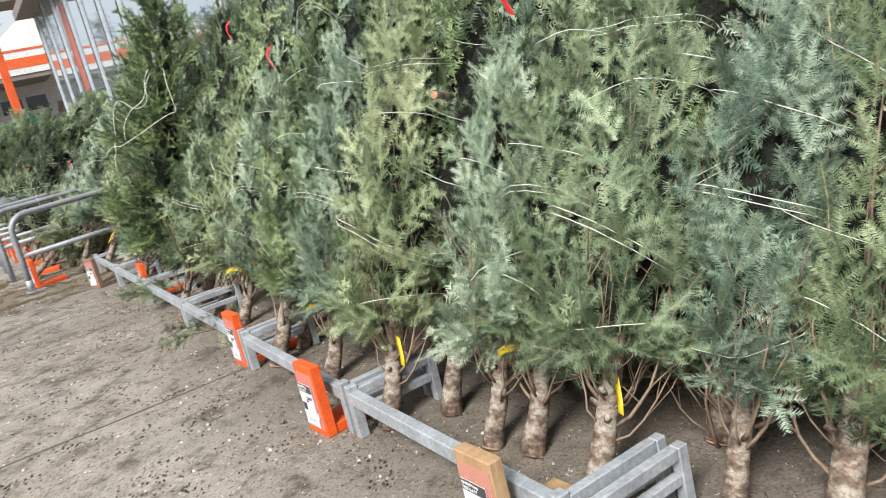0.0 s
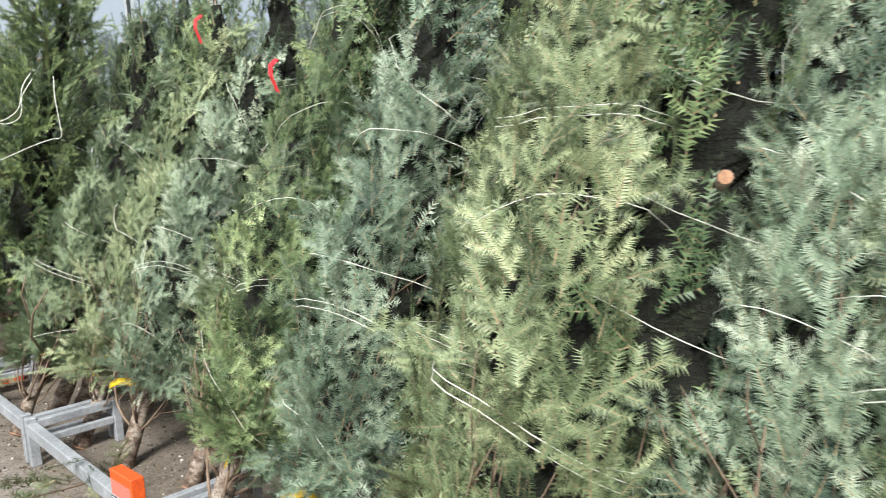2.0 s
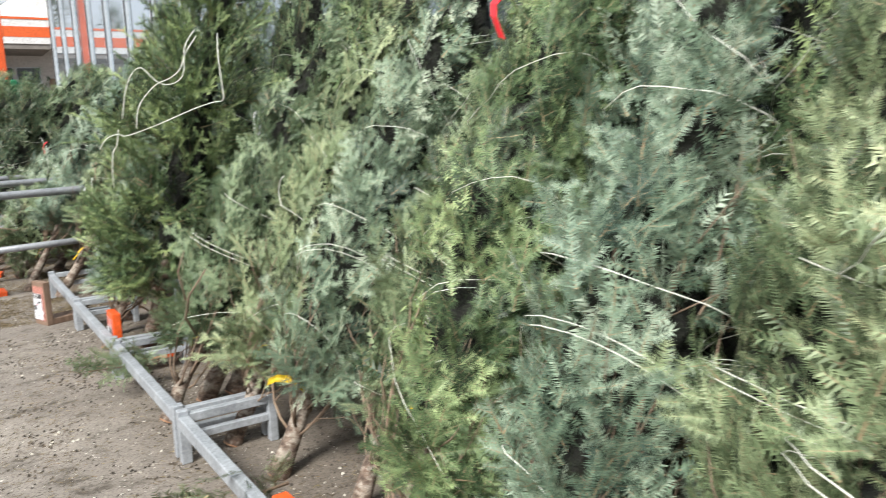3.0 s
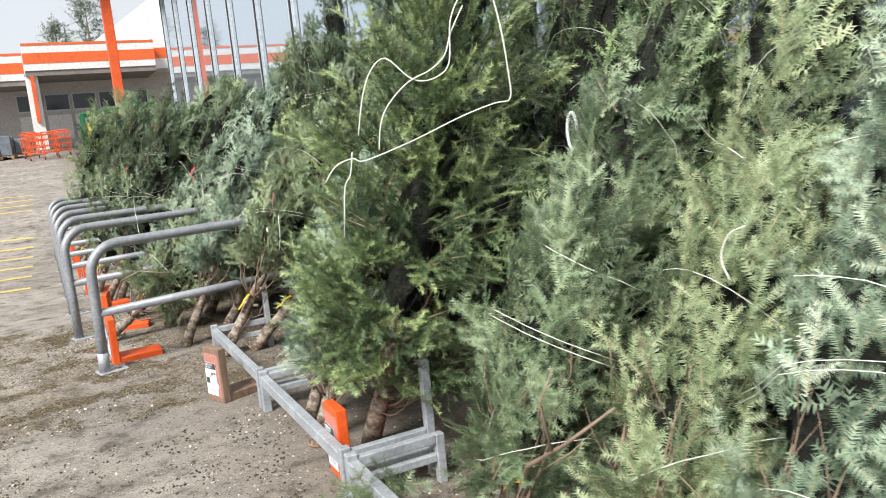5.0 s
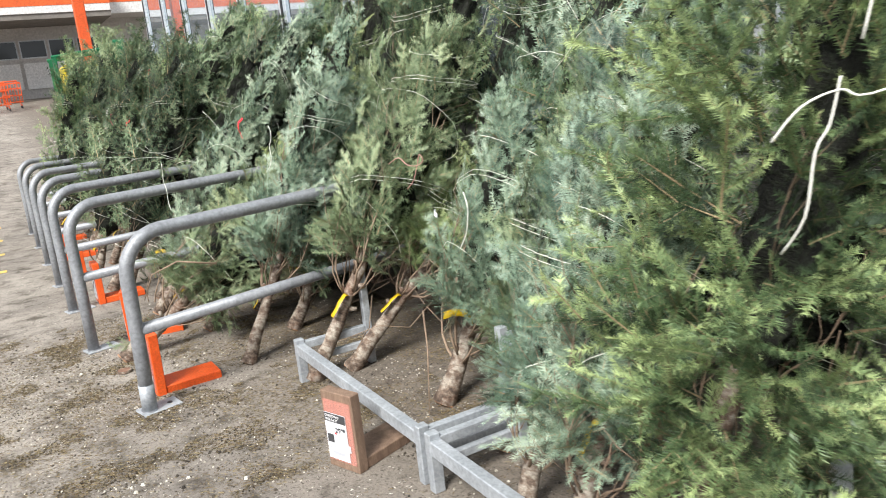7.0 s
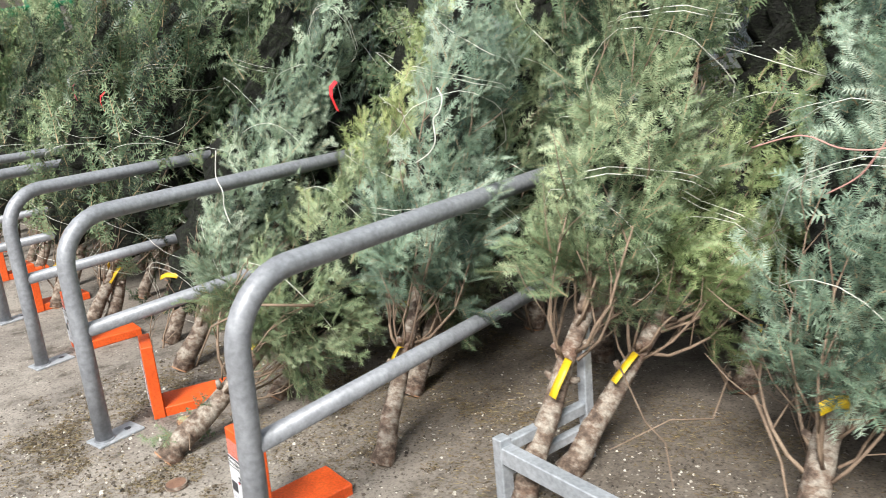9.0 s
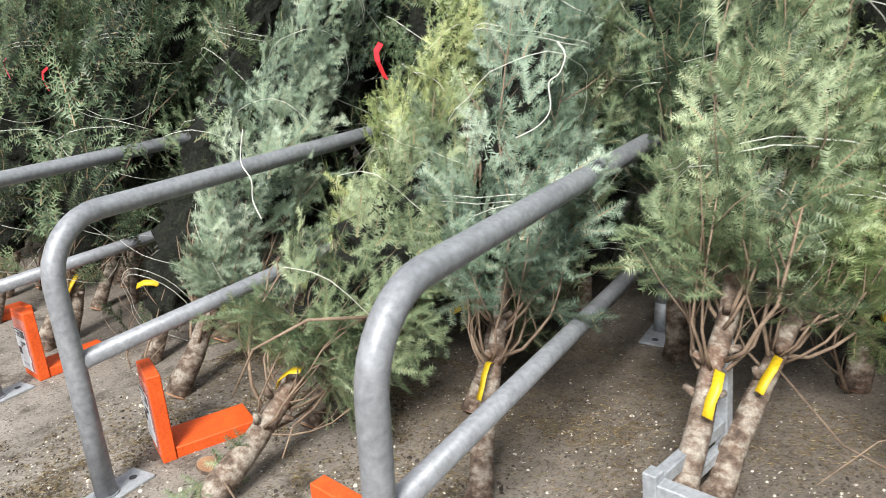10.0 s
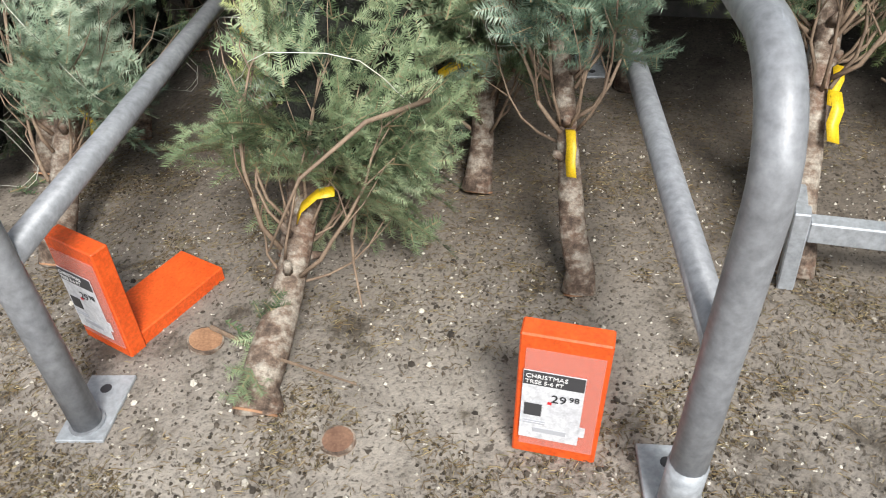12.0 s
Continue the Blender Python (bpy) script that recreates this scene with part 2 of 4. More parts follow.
def tube(points, radius, sides=8, bm=None, caps=True):
    """A tube along points; radius is a number or one per point."""
    bm = bm or bmesh.new()
    pts = [Vector(p) for p in points]
    rad = [radius] * len(pts) if isinstance(radius, (int, float)) else radius
    up, rings = None, []
    for i, p in enumerate(pts):
        d = (pts[min(i + 1, len(pts) - 1)] - pts[max(i - 1, 0)]).normalized()
        if up is None:
            up = d.orthogonal().normalized()
        up = (up - d * up.dot(d)).normalized()
        side = d.cross(up)
        rings.append([bm.verts.new(p + (up * math.cos(a) + side * math.sin(a)) * rad[i]) for a in [2 * math.pi * k / sides for k in range(sides)]])
    for a, b in zip(rings, rings[1:]):
        for k in range(sides):
            bm.faces.new((a[k], a[(k + 1) % sides], b[(k + 1) % sides], b[k]))
    if caps and sides > 3:
        bm.faces.new(rings[0][::-1])
        bm.faces.new(rings[-1])
    return bm


def ribbon(points, across, thick=0.0012):
    """A thin bent strip along points, as wide as across."""
    bm = bmesh.new()
    a = Vector(across) / 2
    pts = [Vector(p) for p in points]
    rows = []
    for i, p in enumerate(pts):
        d = (pts[min(i + 1, len(pts) - 1)] - pts[max(i - 1, 0)]).normalized()
        n = d.cross(a).normalized() * thick
        rows.append([bm.verts.new(p + s * a + k * n) for s, k in ((-1, 0), (1, 0), (1, 1), (-1, 1))])
    for r, q in zip(rows, rows[1:]):
        for k in range(4):
            bm.faces.new((r[k], r[(k + 1) % 4], q[(k + 1) % 4], q[k]))
    bm.faces.new(rows[0][::-1])
    bm.faces.new(rows[-1])
    return bm


def setting(name, bm, mat, label, category):
    return tagged(part(name, bm, mat), label, category, kind="structure")


def rise(y):
    """The lot climbs gently towards the store."""
    return 0.0 if y < 15 else 0.066 * (y - 15) * min(1.0, (y - 15) / 6)


# ---- ground, wall, glazed facade, store ----
def build_ground():
    bm = bmesh.new()
    xs = [-300, -60, -20, -8, -3, 0, 1.5, 2.5, 4, 8, 20, 60, 300]
    ys = [-300, -60, -20, -6, 0, 4, 8, 12, 15, 16, 17, 18, 19, 21, 24, 28, 34, 40, 47, 60, 120, 400]
    grid = [[bm.verts.new((x, y, rise(min(y, 60)))) for x in xs] for y in ys]
    for r, q in zip(grid, grid[1:]):
        for k in range(len(xs) - 1):
            bm.faces.new((r[k], r[k + 1], q[k + 1], q[k]))
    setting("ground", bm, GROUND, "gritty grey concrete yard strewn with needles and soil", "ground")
    joint = tube([(-2.5, 4.55, 0.0), (0.4, 4.36, 0.0), (1.75, 4.3, 0.0), (3.8, 4.28, 0.0)], 0.006, 6)
    setting("trim_joint", joint, JOINT, "dark expansion joint in the concrete yard", "joint")
    for i in range(12):
        y = 13.4 + 1.0 * i
        bm = bmesh.new()
        vs = [bm.verts.new((x, y + dy, rise(y + dy) + 0.004)) for x, dy in ((-3, 0.18), (-3, 0.30), (1.32, 0.12), (1.32, 0.0))]
        bm.faces.new((vs[0], vs[3], vs[2], vs[1]))
        tagged(part("road_marking", bm, STRIPE), "worn yellow painted stripe on the concrete", "road marking", "walkway stripes", "structure")


FACADE_X = 4.0
BAY = 1.3


def build_facade():
    y0, y1 = -5.2, 19.5
    wall = setting("wall_east", box(FACADE_X, FACADE_X + 0.2, y0, y1, 0, 0.06), BLOCK, "low grey concrete block wall behind the trees", "wall")
    long_block = box(0, 0.19, 0.004, 0.396, 0.004, 0.196, 0.006)
    block = part("block", long_block, BLOCK, wall)
    block.location = (FACADE_X, 6.0, 0.06)
    for row in range(5):
        for k in range(62):
            y = y0 + 0.4 * k - (0.2 if row % 2 else 0)
            if y + 0.4 > y1 or (row, k) == (0, 28):
                continue
            b = new("block", block.data)
            b.parent = wall
            b.location = (FACADE_X, y, 0.06 + row * 0.2)
    block.location = (FACADE_X, y0 + 0.4 * 28, 0.06)
    window = thing("window_1", pose(0, 0, 0), "tall blue-grey glazed facade with aluminium mullions", "window", kind="structure")
    n = int((y1 - y0) / BAY)
    for k in range(n + 1):
        y = y1 - k * BAY
        m = part("mullion", box(FACADE_X - 0.015, FACADE_X + 0.09, y - 0.05, y + 0.05, 1.07, 4.3, 0.006), MULLION, window)
        part("gasket", box(FACADE_X - 0.022, FACADE_X - 0.012, y - 0.051, y - 0.012, 1.08, 4.29), GASKET, m)
        if k < n:
            part("pane", box(FACADE_X + 0.02, FACADE_X + 0.045, y - BAY + 0.05, y - 0.05, 1.12, 4.25), GLASS, window)
            part("transom", box(FACADE_X - 0.02, FACADE_X + 0.08, y - BAY + 0.05, y - 0.05, 1.065, 1.12), MULLION, window)
    bm = bmesh.new()
    prof = [(FACADE_X - 0.35, 4.25), (FACADE_X - 0.35, 4.43), (FACADE_X + 3.6, 6.05), (FACADE_X + 7, 4.45), (FACADE_X + 7, 4.28)]
    ends = [[bm.verts.new((x, y, z)) for x, z in prof] for y in (y0 - 0.3, y1 + 0.35)]
    for k in range(5):
        bm.faces.new((ends[0][k], ends[0][(k + 1) % 5], ends[1][(k + 1) % 5], ends[1][k]))
    bm.faces.new(ends[0][::-1])
    bm.faces.new(ends[1])
    setting("roof", bm, SOFFIT, "grey-brown pitched roof edge over the glazed facade", "roof")
    setting("wall_north", box(FACADE_X + 0.2, FACADE_X + 7, y1 - 0.12, y1 + 0.08, 0.0, 4.25), STORE, "plain end wall of the glazed building", "wall")
    setting("wall_back", box(FACADE_X + 1.6, FACADE_X + 1.75, y0, y1 - 0.13, 0, 4.23), STORE, "plain pale wall inside the glazed building", "wall")


def build_canopy():
    post = thing("canopy_post", pose(3.2, 21, rise(21)), "orange painted steel post carrying a small canopy roof", "post")
    part("post", box(-0.09, 0.09, -0.09, 0.09, 0, 4.4, 0.01), COLUMN, post)
    part("base_plate", box(-0.16, 0.16, -0.16, 0.16, -0.01, 0.02, 0.004), COLUMN, post)
    bm = bmesh.new()
    prof = [(-0.9, 4.4), (-0.72, 5.05), (0.25, 5.5), (0.75, 4.4)]
    ends = [[bm.verts.new((x, y, z)) for x, z in prof] for y in (-0.5, 0.7)]
    for k in range(4):
        bm.faces.new((ends[0][k], ends[0][(k + 1) % 4], ends[1][(k + 1) % 4], ends[1][k]))
    bm.faces.new(ends[0][::-1])
    bm.faces.new(ends[1])
    part("canopy_roof", bm, SOFFIT, post, "grey-brown canopy roof")


def build_store():
    z = rise(45)
    store = thing("store_building", pose(0, 45, z), "low store front with white and orange striped fascia", "building")
    # right block stands further forward than the left one
    part("wall", box(-1, 26, 1.2, 1.5, 0, 3.5), STORE, store)
    part("wall", box(-40, -1.02, 1.4, 1.7, 0, 3.5), STORE, store)
    for x0, x1, y, dz in ((1.55, 7.0, -2.2, 0.0), (-40, 1.5, -1.6, -0.33)):
        f = part("fascia", box(x0, x1, y, 1.6, 3.42 + dz, 4.58 + dz, 0.01), WHITEWALL, store, "white painted fascia")
        part("orange_band", box(x0 - 0.01, x1 + 0.01, y - 0.012, y + 0.3, 3.72 + dz, 4.18 + dz), BAND, f)
        part("top_trim", box(x0 - 0.01, x1 + 0.01, y - 0.02, y + 0.3, 4.5 + dz, 4.60 + dz), BAND, f)
        part("soffit", box(x0, x1, y + 0.05, 1.5, 3.2 + dz, 3.42 + dz), SOFFIT, f)
    f = part("side_fascia", box(7.0, 26, -0.8, 1.6, 3.42, 5.0, 0.01), WHITEWALL, store, "white painted side fascia")
    part("orange_band", box(7.02, 26, -0.812, -0.5, 3.9, 4.4), BAND, f)
    bm = bmesh.new()
    for x, zz in ((3.6, 4.4), (9.5, 8.6), (26, 8.6), (26, 4.4)):
        bm.verts.new((x, 3.0, zz)), bm.verts.new((x, 3.4, zz))
    v = list(bm.verts)
    bm.faces.new(v[0::2])
    bm.faces.new(v[1::2][::-1])
    for k in range(4):
        bm.faces.new((v[2 * k], v[2 * k + 1], v[(2 * k + 3) % 8], v[(2 * k + 2) % 8]))
    part("gable_parapet", bm, WHITEWALL, store, "white gable parapet")
    for k in range(5):
        w = part("window", box(0.95 + k * 1.2, 2.05 + k * 1.2, 1.14, 1.2, 1.85, 2.65), MULLION, store)
        part("pane", box(1.0 + k * 1.2, 2.0 + k * 1.2, 1.12, 1.15, 1.9, 2.6), DARKGLASS, w)
        part("lower_panel", box(0.98 + k * 1.2, 2.02 + k * 1.2, 1.12, 1.19, 0.5, 1.65), WHITEWALL, w)
    for k in range(6):
        w = part("window", box(-2.6 - k * 2.4, -0.6 - k * 2.4 - 0.6, 1.34, 1.4, 0.2, 2.4), MULLION, store)
        part("pane", box(-2.5 - k * 2.4, -0.7 - k * 2.4 - 0.6, 1.31, 1.35, 0.3, 2.3), DARKGLASS, w)
    part("white_column", box(1.5, 2.0, -2.0, -1.6, 0, 3.2), WHITEWALL, store)
    part("orange_column", box(1.7, 1.85, -2.16, -2.02, 1.2, 3.2), COLUMN, store)
    part("brown_door", box(7.2, 7.9, 1.1, 1.19, 0, 2.1), BROWNED, store)


def build_store_goods():
    def cart(x, y):
        z = rise(y)
        c = thing("shopping_cart", pose(x, y, z), "orange wire shopping cart parked before the store", "cart", "orange carts")
        for zz in (0.25, 0.5, 0.75, 0.95):
            part("basket_wire", tube([(-0.3, -0.45, zz), (0.3, -0.45, zz), (0.35, 0.45, zz), (-0.35, 0.45, zz), (-0.3, -0.45, zz)], 0.018, 5), COLUMN, c)
        for k in range(7):
            xx = -0.3 + 0.1 * k
            part("basket_bar", tube([(xx, -0.45, 0.25), (xx * 1.1, -0.46, 0.95)], 0.012, 5), COLUMN, c)
        for sx in (-0.25, 0.25):
            part("side_frame", tube([(sx, -0.4, 0.12), (sx, 0.5, 0.12), (sx, 0.55, 1.05)], 0.02, 5), COLUMN, c)
            for yy in (-0.35, 0.45):
                part("caster", tube([(sx - 0.02, yy, 0.06), (sx + 0.02, yy, 0.06)], 0.06, 10), INK, c)
        part("handle", tube([(-0.27, 0.55, 1.05), (0.27, 0.55, 1.05)], 0.025, 6), COLUMN, c)
    for x, y in ((1.5, 37.5), (2.0, 38.3), (1.3, 39.2), (2.45, 39.5)):
        cart(x, y)
    for x, y, h, m in ((-0.6, 39.5, 0.9, CRATE), (0.2, 40.2, 1.1, CRATE), (-1.6, 40, 0.8, BROWNED), (0.7, 41, 0.9, CRATE), (-2.8, 40.5, 1.0, CRATE)):
        p = thing("goods_pallet", pose(x, y, rise(y)), "pallet of grey-blue wrapped goods before the store", "pallet", "goods by the store")
        for k in (-0.4, 0, 0.4):
            part("skid", box(k - 0.05, k + 0.05, -0.4, 0.4, 0, 0.1), LUMBER, p)
        part("deck", box(-0.45, 0.45, -0.4, 0.4, 0.1, 0.13), LUMBER, p)
        part("carton", box(-0.42, 0.0, -0.38, 0.38, 0.13, h, 0.03), m, p)
        part("carton", box(0.01, 0.42, -0.38, 0.38, 0.13, h * 0.85, 0.03), m, p)


def build_green_stand():
    at = pose(2.2, 15.4, 0.03)
    s = thing("display_stand", at, "green metal display stand holding yellow sacks", "stand")
    for x in (0, 0.85):
        for y in (0, 0.6):
            part("upright", box(x - 0.02, x + 0.02, y - 0.02, y + 0.02, 0, 1.86 + 0.1 * x, 0.003), GREEN, s)
    for y in (0, 0.6):
        part("top_rail", tube([(-0.03, y, 1.86), (0.88, y, 1.95)], 0.022, 6), GREEN, s)
        part("shelf_rail", tube([(0, y, 1.2), (0.85, y, 1.2)], 0.018, 6), GREEN, s)
    part("shelf", box(0.02, 0.83, 0.02, 0.58, 1.2, 1.23), GREEN, s)
    part("end_box", box(0.50, 0.74, -0.1, 0.2, 1.65, 2.0, 0.02), GREEN, s, "green metal box")
    for x in (0.06, 0.27):
        sack = box(x, x + 0.2, 0.1, 0.5, 1.235, 1.78, 0.05, seg=3)
        tagged(part("sack", sack, SACK), "yellow plastic sack on the green stand", "sack", "yellow sacks").matrix_world = at


build_ground()
build_facade()
build_canopy()
build_store()
build_store_goods()
build_green_stand()


# ---- barrier hoops and tree racks ----
def barrier(y, x=1.74, depth=1.75, h=0.807, low=0.415):
    b = thing("barrier_hoop", pose(x, y, 0, 0, 0, 14.2), "grey galvanised pipe hoop barrier bolted to the concrete", "barrier", "pipe barriers")
    r = 0.17
    pts = [(0, 0, 0.0), (0, 0, 0.3), (0, 0, h - r)]
    pts += [(r - r * math.cos(a), 0, h - r + r * math.sin(a)) for a in [math.pi / 2 * k / 8 for k in range(1, 9)]]
    pts += [(depth / 2, 0, h)]
    pts += [(depth - r + r * math.sin(a), 0, h - r + r * math.cos(a)) for a in [math.pi / 2 * k / 8 for k in range(0, 9)]]
    pts += [(depth, 0, 0.3), (depth, 0, 0)]
    part("hoop", tube(pts, 0.03, 18), PIPE, b, smooth=True)
    part("lower_rail", tube([(0.0, 0, low), (depth, 0, low)], 0.026, 16), PIPE, b, smooth=True)
    for xx in (0, depth):
        s = 1 if xx == 0 else -1
        plate = part("base_plate", box(min(xx - 0.045 * s, xx + 0.13 * s), max(xx - 0.045 * s, xx + 0.13 * s), -0.05, 0.05, 0, 0.009, 0.002), GALV, b)
        part("bolt_hole", tube([(xx + 0.09 * s, 0, 0.0085), (xx + 0.09 * s, 0, 0.0105)], 0.012, 12), INK, plate)
        if y < 10:
            part("sleeve", tube([(xx, 0, 0.012), (xx, 0, 0.13)], 0.0325, 18), GALV, plate, "pale galvanised pipe sleeve", True)
        part("weld", tube([(xx, 0, 0.008), (xx, 0, 0.014)], 0.036, 18), PIPE, plate)
    return b


HOOPS = (9.125, 10.36, 11.4, 12.35, 13.4, 14.5, 15.6)
first = barrier(HOOPS[0], 1.787, 1.8, 0.786, 0.375)
first.matrix_world = pose(1.787, 9.23, -0.001, 4.0, 0, 13.7)
second = barrier(HOOPS[1])
second.matrix_world = pose(1.70 - 0.012 * (HOOPS[1] - 9.2), HOOPS[1], 0, 0, 0, 14.2)
for yy in HOOPS[2:]:
    copy_thing(second, pose(1.70 - 0.012 * (yy - 9.2), yy, 0, 0, 0, 14.2))

RACK_X, SPAN = 2.43, 1.205


def tree_rack(tall):
    r = thing("tree_rack", pose(RACK_X, 0, 0), "low galvanised steel rack frame with trees leaning in it", "rack", "tree racks")
    L = SPAN - 0.04
    part("front_bar", box(-0.02, 0.02, 0.03, L - 0.03, 0.135, 0.185, 0.003), GALV, r)
    for y in (0.0, L - 0.03):
        part("front_post", box(-0.02, 0.02, y, y + 0.035, 0, 0.205, 0.003), GALV, r)
        part("side_bar", box(0.021, 0.32, y + 0.002, y + 0.033, 0.155, 0.19, 0.003), GALV, r)
        part("lower_side_bar", box(0.021, 0.32, y + 0.004, y + 0.031, 0.085, 0.115, 0.003), GALV, r)
        part("back_upright", box(0.321, 0.355, y, y + 0.033, 0, 0.45 if tall else 0.19, 0.003), GALV, r)
    return r


rack = tree_rack(True)
rack.location.y = 9.06 - SPAN + 0.035
copy_thing(rack, pose(RACK_X, 9.06 - SPAN * 2 + 0.035, 0))
low_rack = tree_rack(False)
low_rack.location.y = 9.06 - SPAN * 3 + 0.035
for k in range(3, 8):
    copy_thing(low_rack, pose(RACK_X, 9.06 - SPAN * (k + 1) + 0.035, 0))


# ---- price signs ----
def text_mesh(body, size):
    c = bpy.data.curves.new("text", "FONT")
    c.body, c.size, c.extrude, c.resolution_u = body, size, 0.0004, 2
    ob = bpy.data.objects.new("text", c)
    scene.collection.objects.link(ob)
    bpy.context.view_layer.update()
    me = bpy.data.meshes.new_from_object(ob)
    bpy.data.objects.remove(ob)
    return me


# text stands upright on a face that looks along -x, reading towards -y
UPRIGHT = Matrix(((0, 0, -1, 0), (-1, 0, 0, 0), (0, 1, 0, 0), (0, 0, 0, 1)))
WORDS = [("CHRISTMAS", 0.0135, 0.0, 0.0), ("TREE 5-6 FT", 0.0125, 0.0, 0.0), ("29", 0.027, 0, 0), ("98", 0.018, 0, 0)]
MESHES = [text_mesh(w, s) for w, s, _, _ in WORDS]
WHITEINK = material("white_print", (0.8, 0.8, 0.8), 0.6)
for me_, mt_ in zip(MESHES, (WHITEINK, WHITEINK, INK, INK)):
    me_.materials.append(mt_)


def price_sign(x, y, turn, mat, foot_mat, label, h=0.285, slant=0):
    s = thing("price_sign", pose(x, y, 0, slant, 0, turn), label, "sign", "price signs")
    w = 0.15
    board = part("upright_board", box(0, 0.042, -w / 2, w / 2, 0, h, 0.003), mat, s)
    part("foot_board", box(0.0425, 0.30, -w / 2 + 0.005, w / 2 - 0.005, 0.0, 0.04, 0.003), foot_mat, s)
    part("sleeve", box(-0.0035, -0.0005, -w / 2 + 0.008, w / 2 - 0.012, 0.03, h - 0.03), SLEEVE, board, "clear plastic sleeve")
    paper = part("price_card", box(-0.0052, -0.0040, -0.040, 0.064, 0.036, 0.208, 0.0), PAPER, board, "white printed price card")
    part("header", box(-0.0066, -0.0054, -0.039, 0.063, 0.176, 0.207), GREYINK, paper)
    part("logo", box(-0.0066, -0.0054, 0.028, 0.058, 0.098, 0.128), GREYINK, paper)
    part("barcode", box(-0.0064, -0.0054, -0.018, 0.04, 0.055, 0.066), PALEINK, paper)
    part("print_line", box(-0.0064, -0.0054, 0.02, 0.058, 0.082, 0.085), PALEINK, paper)
    part("print_line", box(-0.0064, -0.0054, 0.02, 0.058, 0.076, 0.079), PALEINK, paper)
    part("arrow", box(-0.0064, -0.0054, 0.012, 0.019, 0.132, 0.138), RED, paper)
    part("sticker", box(-0.0052, -0.0040, -0.05, -0.038, 0.075, 0.1), PAPER, board)
    for me, (_, size, _, _), (dy, dz) in zip(MESHES, WORDS, ((0.060, 0.193), (0.060, 0.180), (0.014, 0.140), (-0.016, 0.148))):
        o = new("lettering", me)
        o.parent = paper
        o.matrix_local = Matrix.Translation((-0.0072, dy, dz)) @ UPRIGHT
    paper.location.z = h - 0.285
    return s


SIGN_TEXT = "orange painted wooden price sign with a clear card sleeve"
for x, y, turn in ((2.33, 3.2, 4), (2.40, 4.36, 3), (2.46, 6.92, 0), (1.84, 11.5, 2), (1.82, 12.45, 5), (1.80, 13.5, 0), (1.78, 14.6, 3)):
    price_sign(x, y, turn, ORANGE, ORANGE, SIGN_TEXT)
price_sign(1.842, 9.45, 4, ORANGE, ORANGE, SIGN_TEXT, 0.30, 4)
price_sign(1.89, 10.465, -13, ORANGE, ORANGE, SIGN_TEXT, 0.295, 3)
price_sign(2.33, 2.08, 3, LUMBER, LUMBER, "plain unpainted lumber price sign with a printed card")
price_sign(2.25, 8.17, 20, BROWNED, BROWNED, "weathered brown lumber price sign with a curled card")


# ---- cut fir trees ----
def shoot(rng, p, d, up, ln, needle, step, width, brush, bend, sway):
    """Needle triangles along one curved shoot: two flat ranks, or a brush all round."""
    side = np.cross(d, up)
    side /= np.linalg.norm(side)
    up = np.cross(side, d)
    n = max(3, int(ln / step)) * 2
    u = (np.arange(n) // 2 + rng.uniform(0, 1, n)) / (n // 2)
    run = (ln * u)[:, None]
    q = p + d * run + up * bend * run ** 2 + side * sway * run ** 2
    along = d + up * 2 * bend * run + side * 2 * sway * run
    along /= np.linalg.norm(along, axis=1)[:, None]
    a = np.radians(rng.uniform(60, 76, n) if not brush else rng.uniform(46, 74, n)) * (1 - 0.5 * u ** 8)
    turn = np.where(np.arange(n) % 2, 1.0, -1.0) * np.radians(rng.uniform(62, 96, n) if not brush else rng.uniform(0, 128, n))
    v = along * np.cos(a)[:, None] + (side * np.sin(turn)[:, None] + up * np.cos(turn)[:, None]) * np.sin(a)[:, None]
    size = needle * rng.uniform(0.82, 1.1, n) * (1 - 0.2 * u ** 6) * (0.72 + 0.28 * np.minimum(1, u * 5))
    leaf = np.stack([q - along * width / 2, q + along * width / 2, q + v * size[:, None]], 1)
    end, mid = p + d * ln + (up * bend + side * sway) * ln ** 2, p + d * ln / 2 + (up * bend + side * sway) * ln ** 2 / 4
    w = 0.0013 + 0.008 * ln
    stem = np.array([(p - side * w, p + side * w, mid), (mid - side * w * 0.8, mid + side * w * 0.8, end)])
    return leaf, stem, u


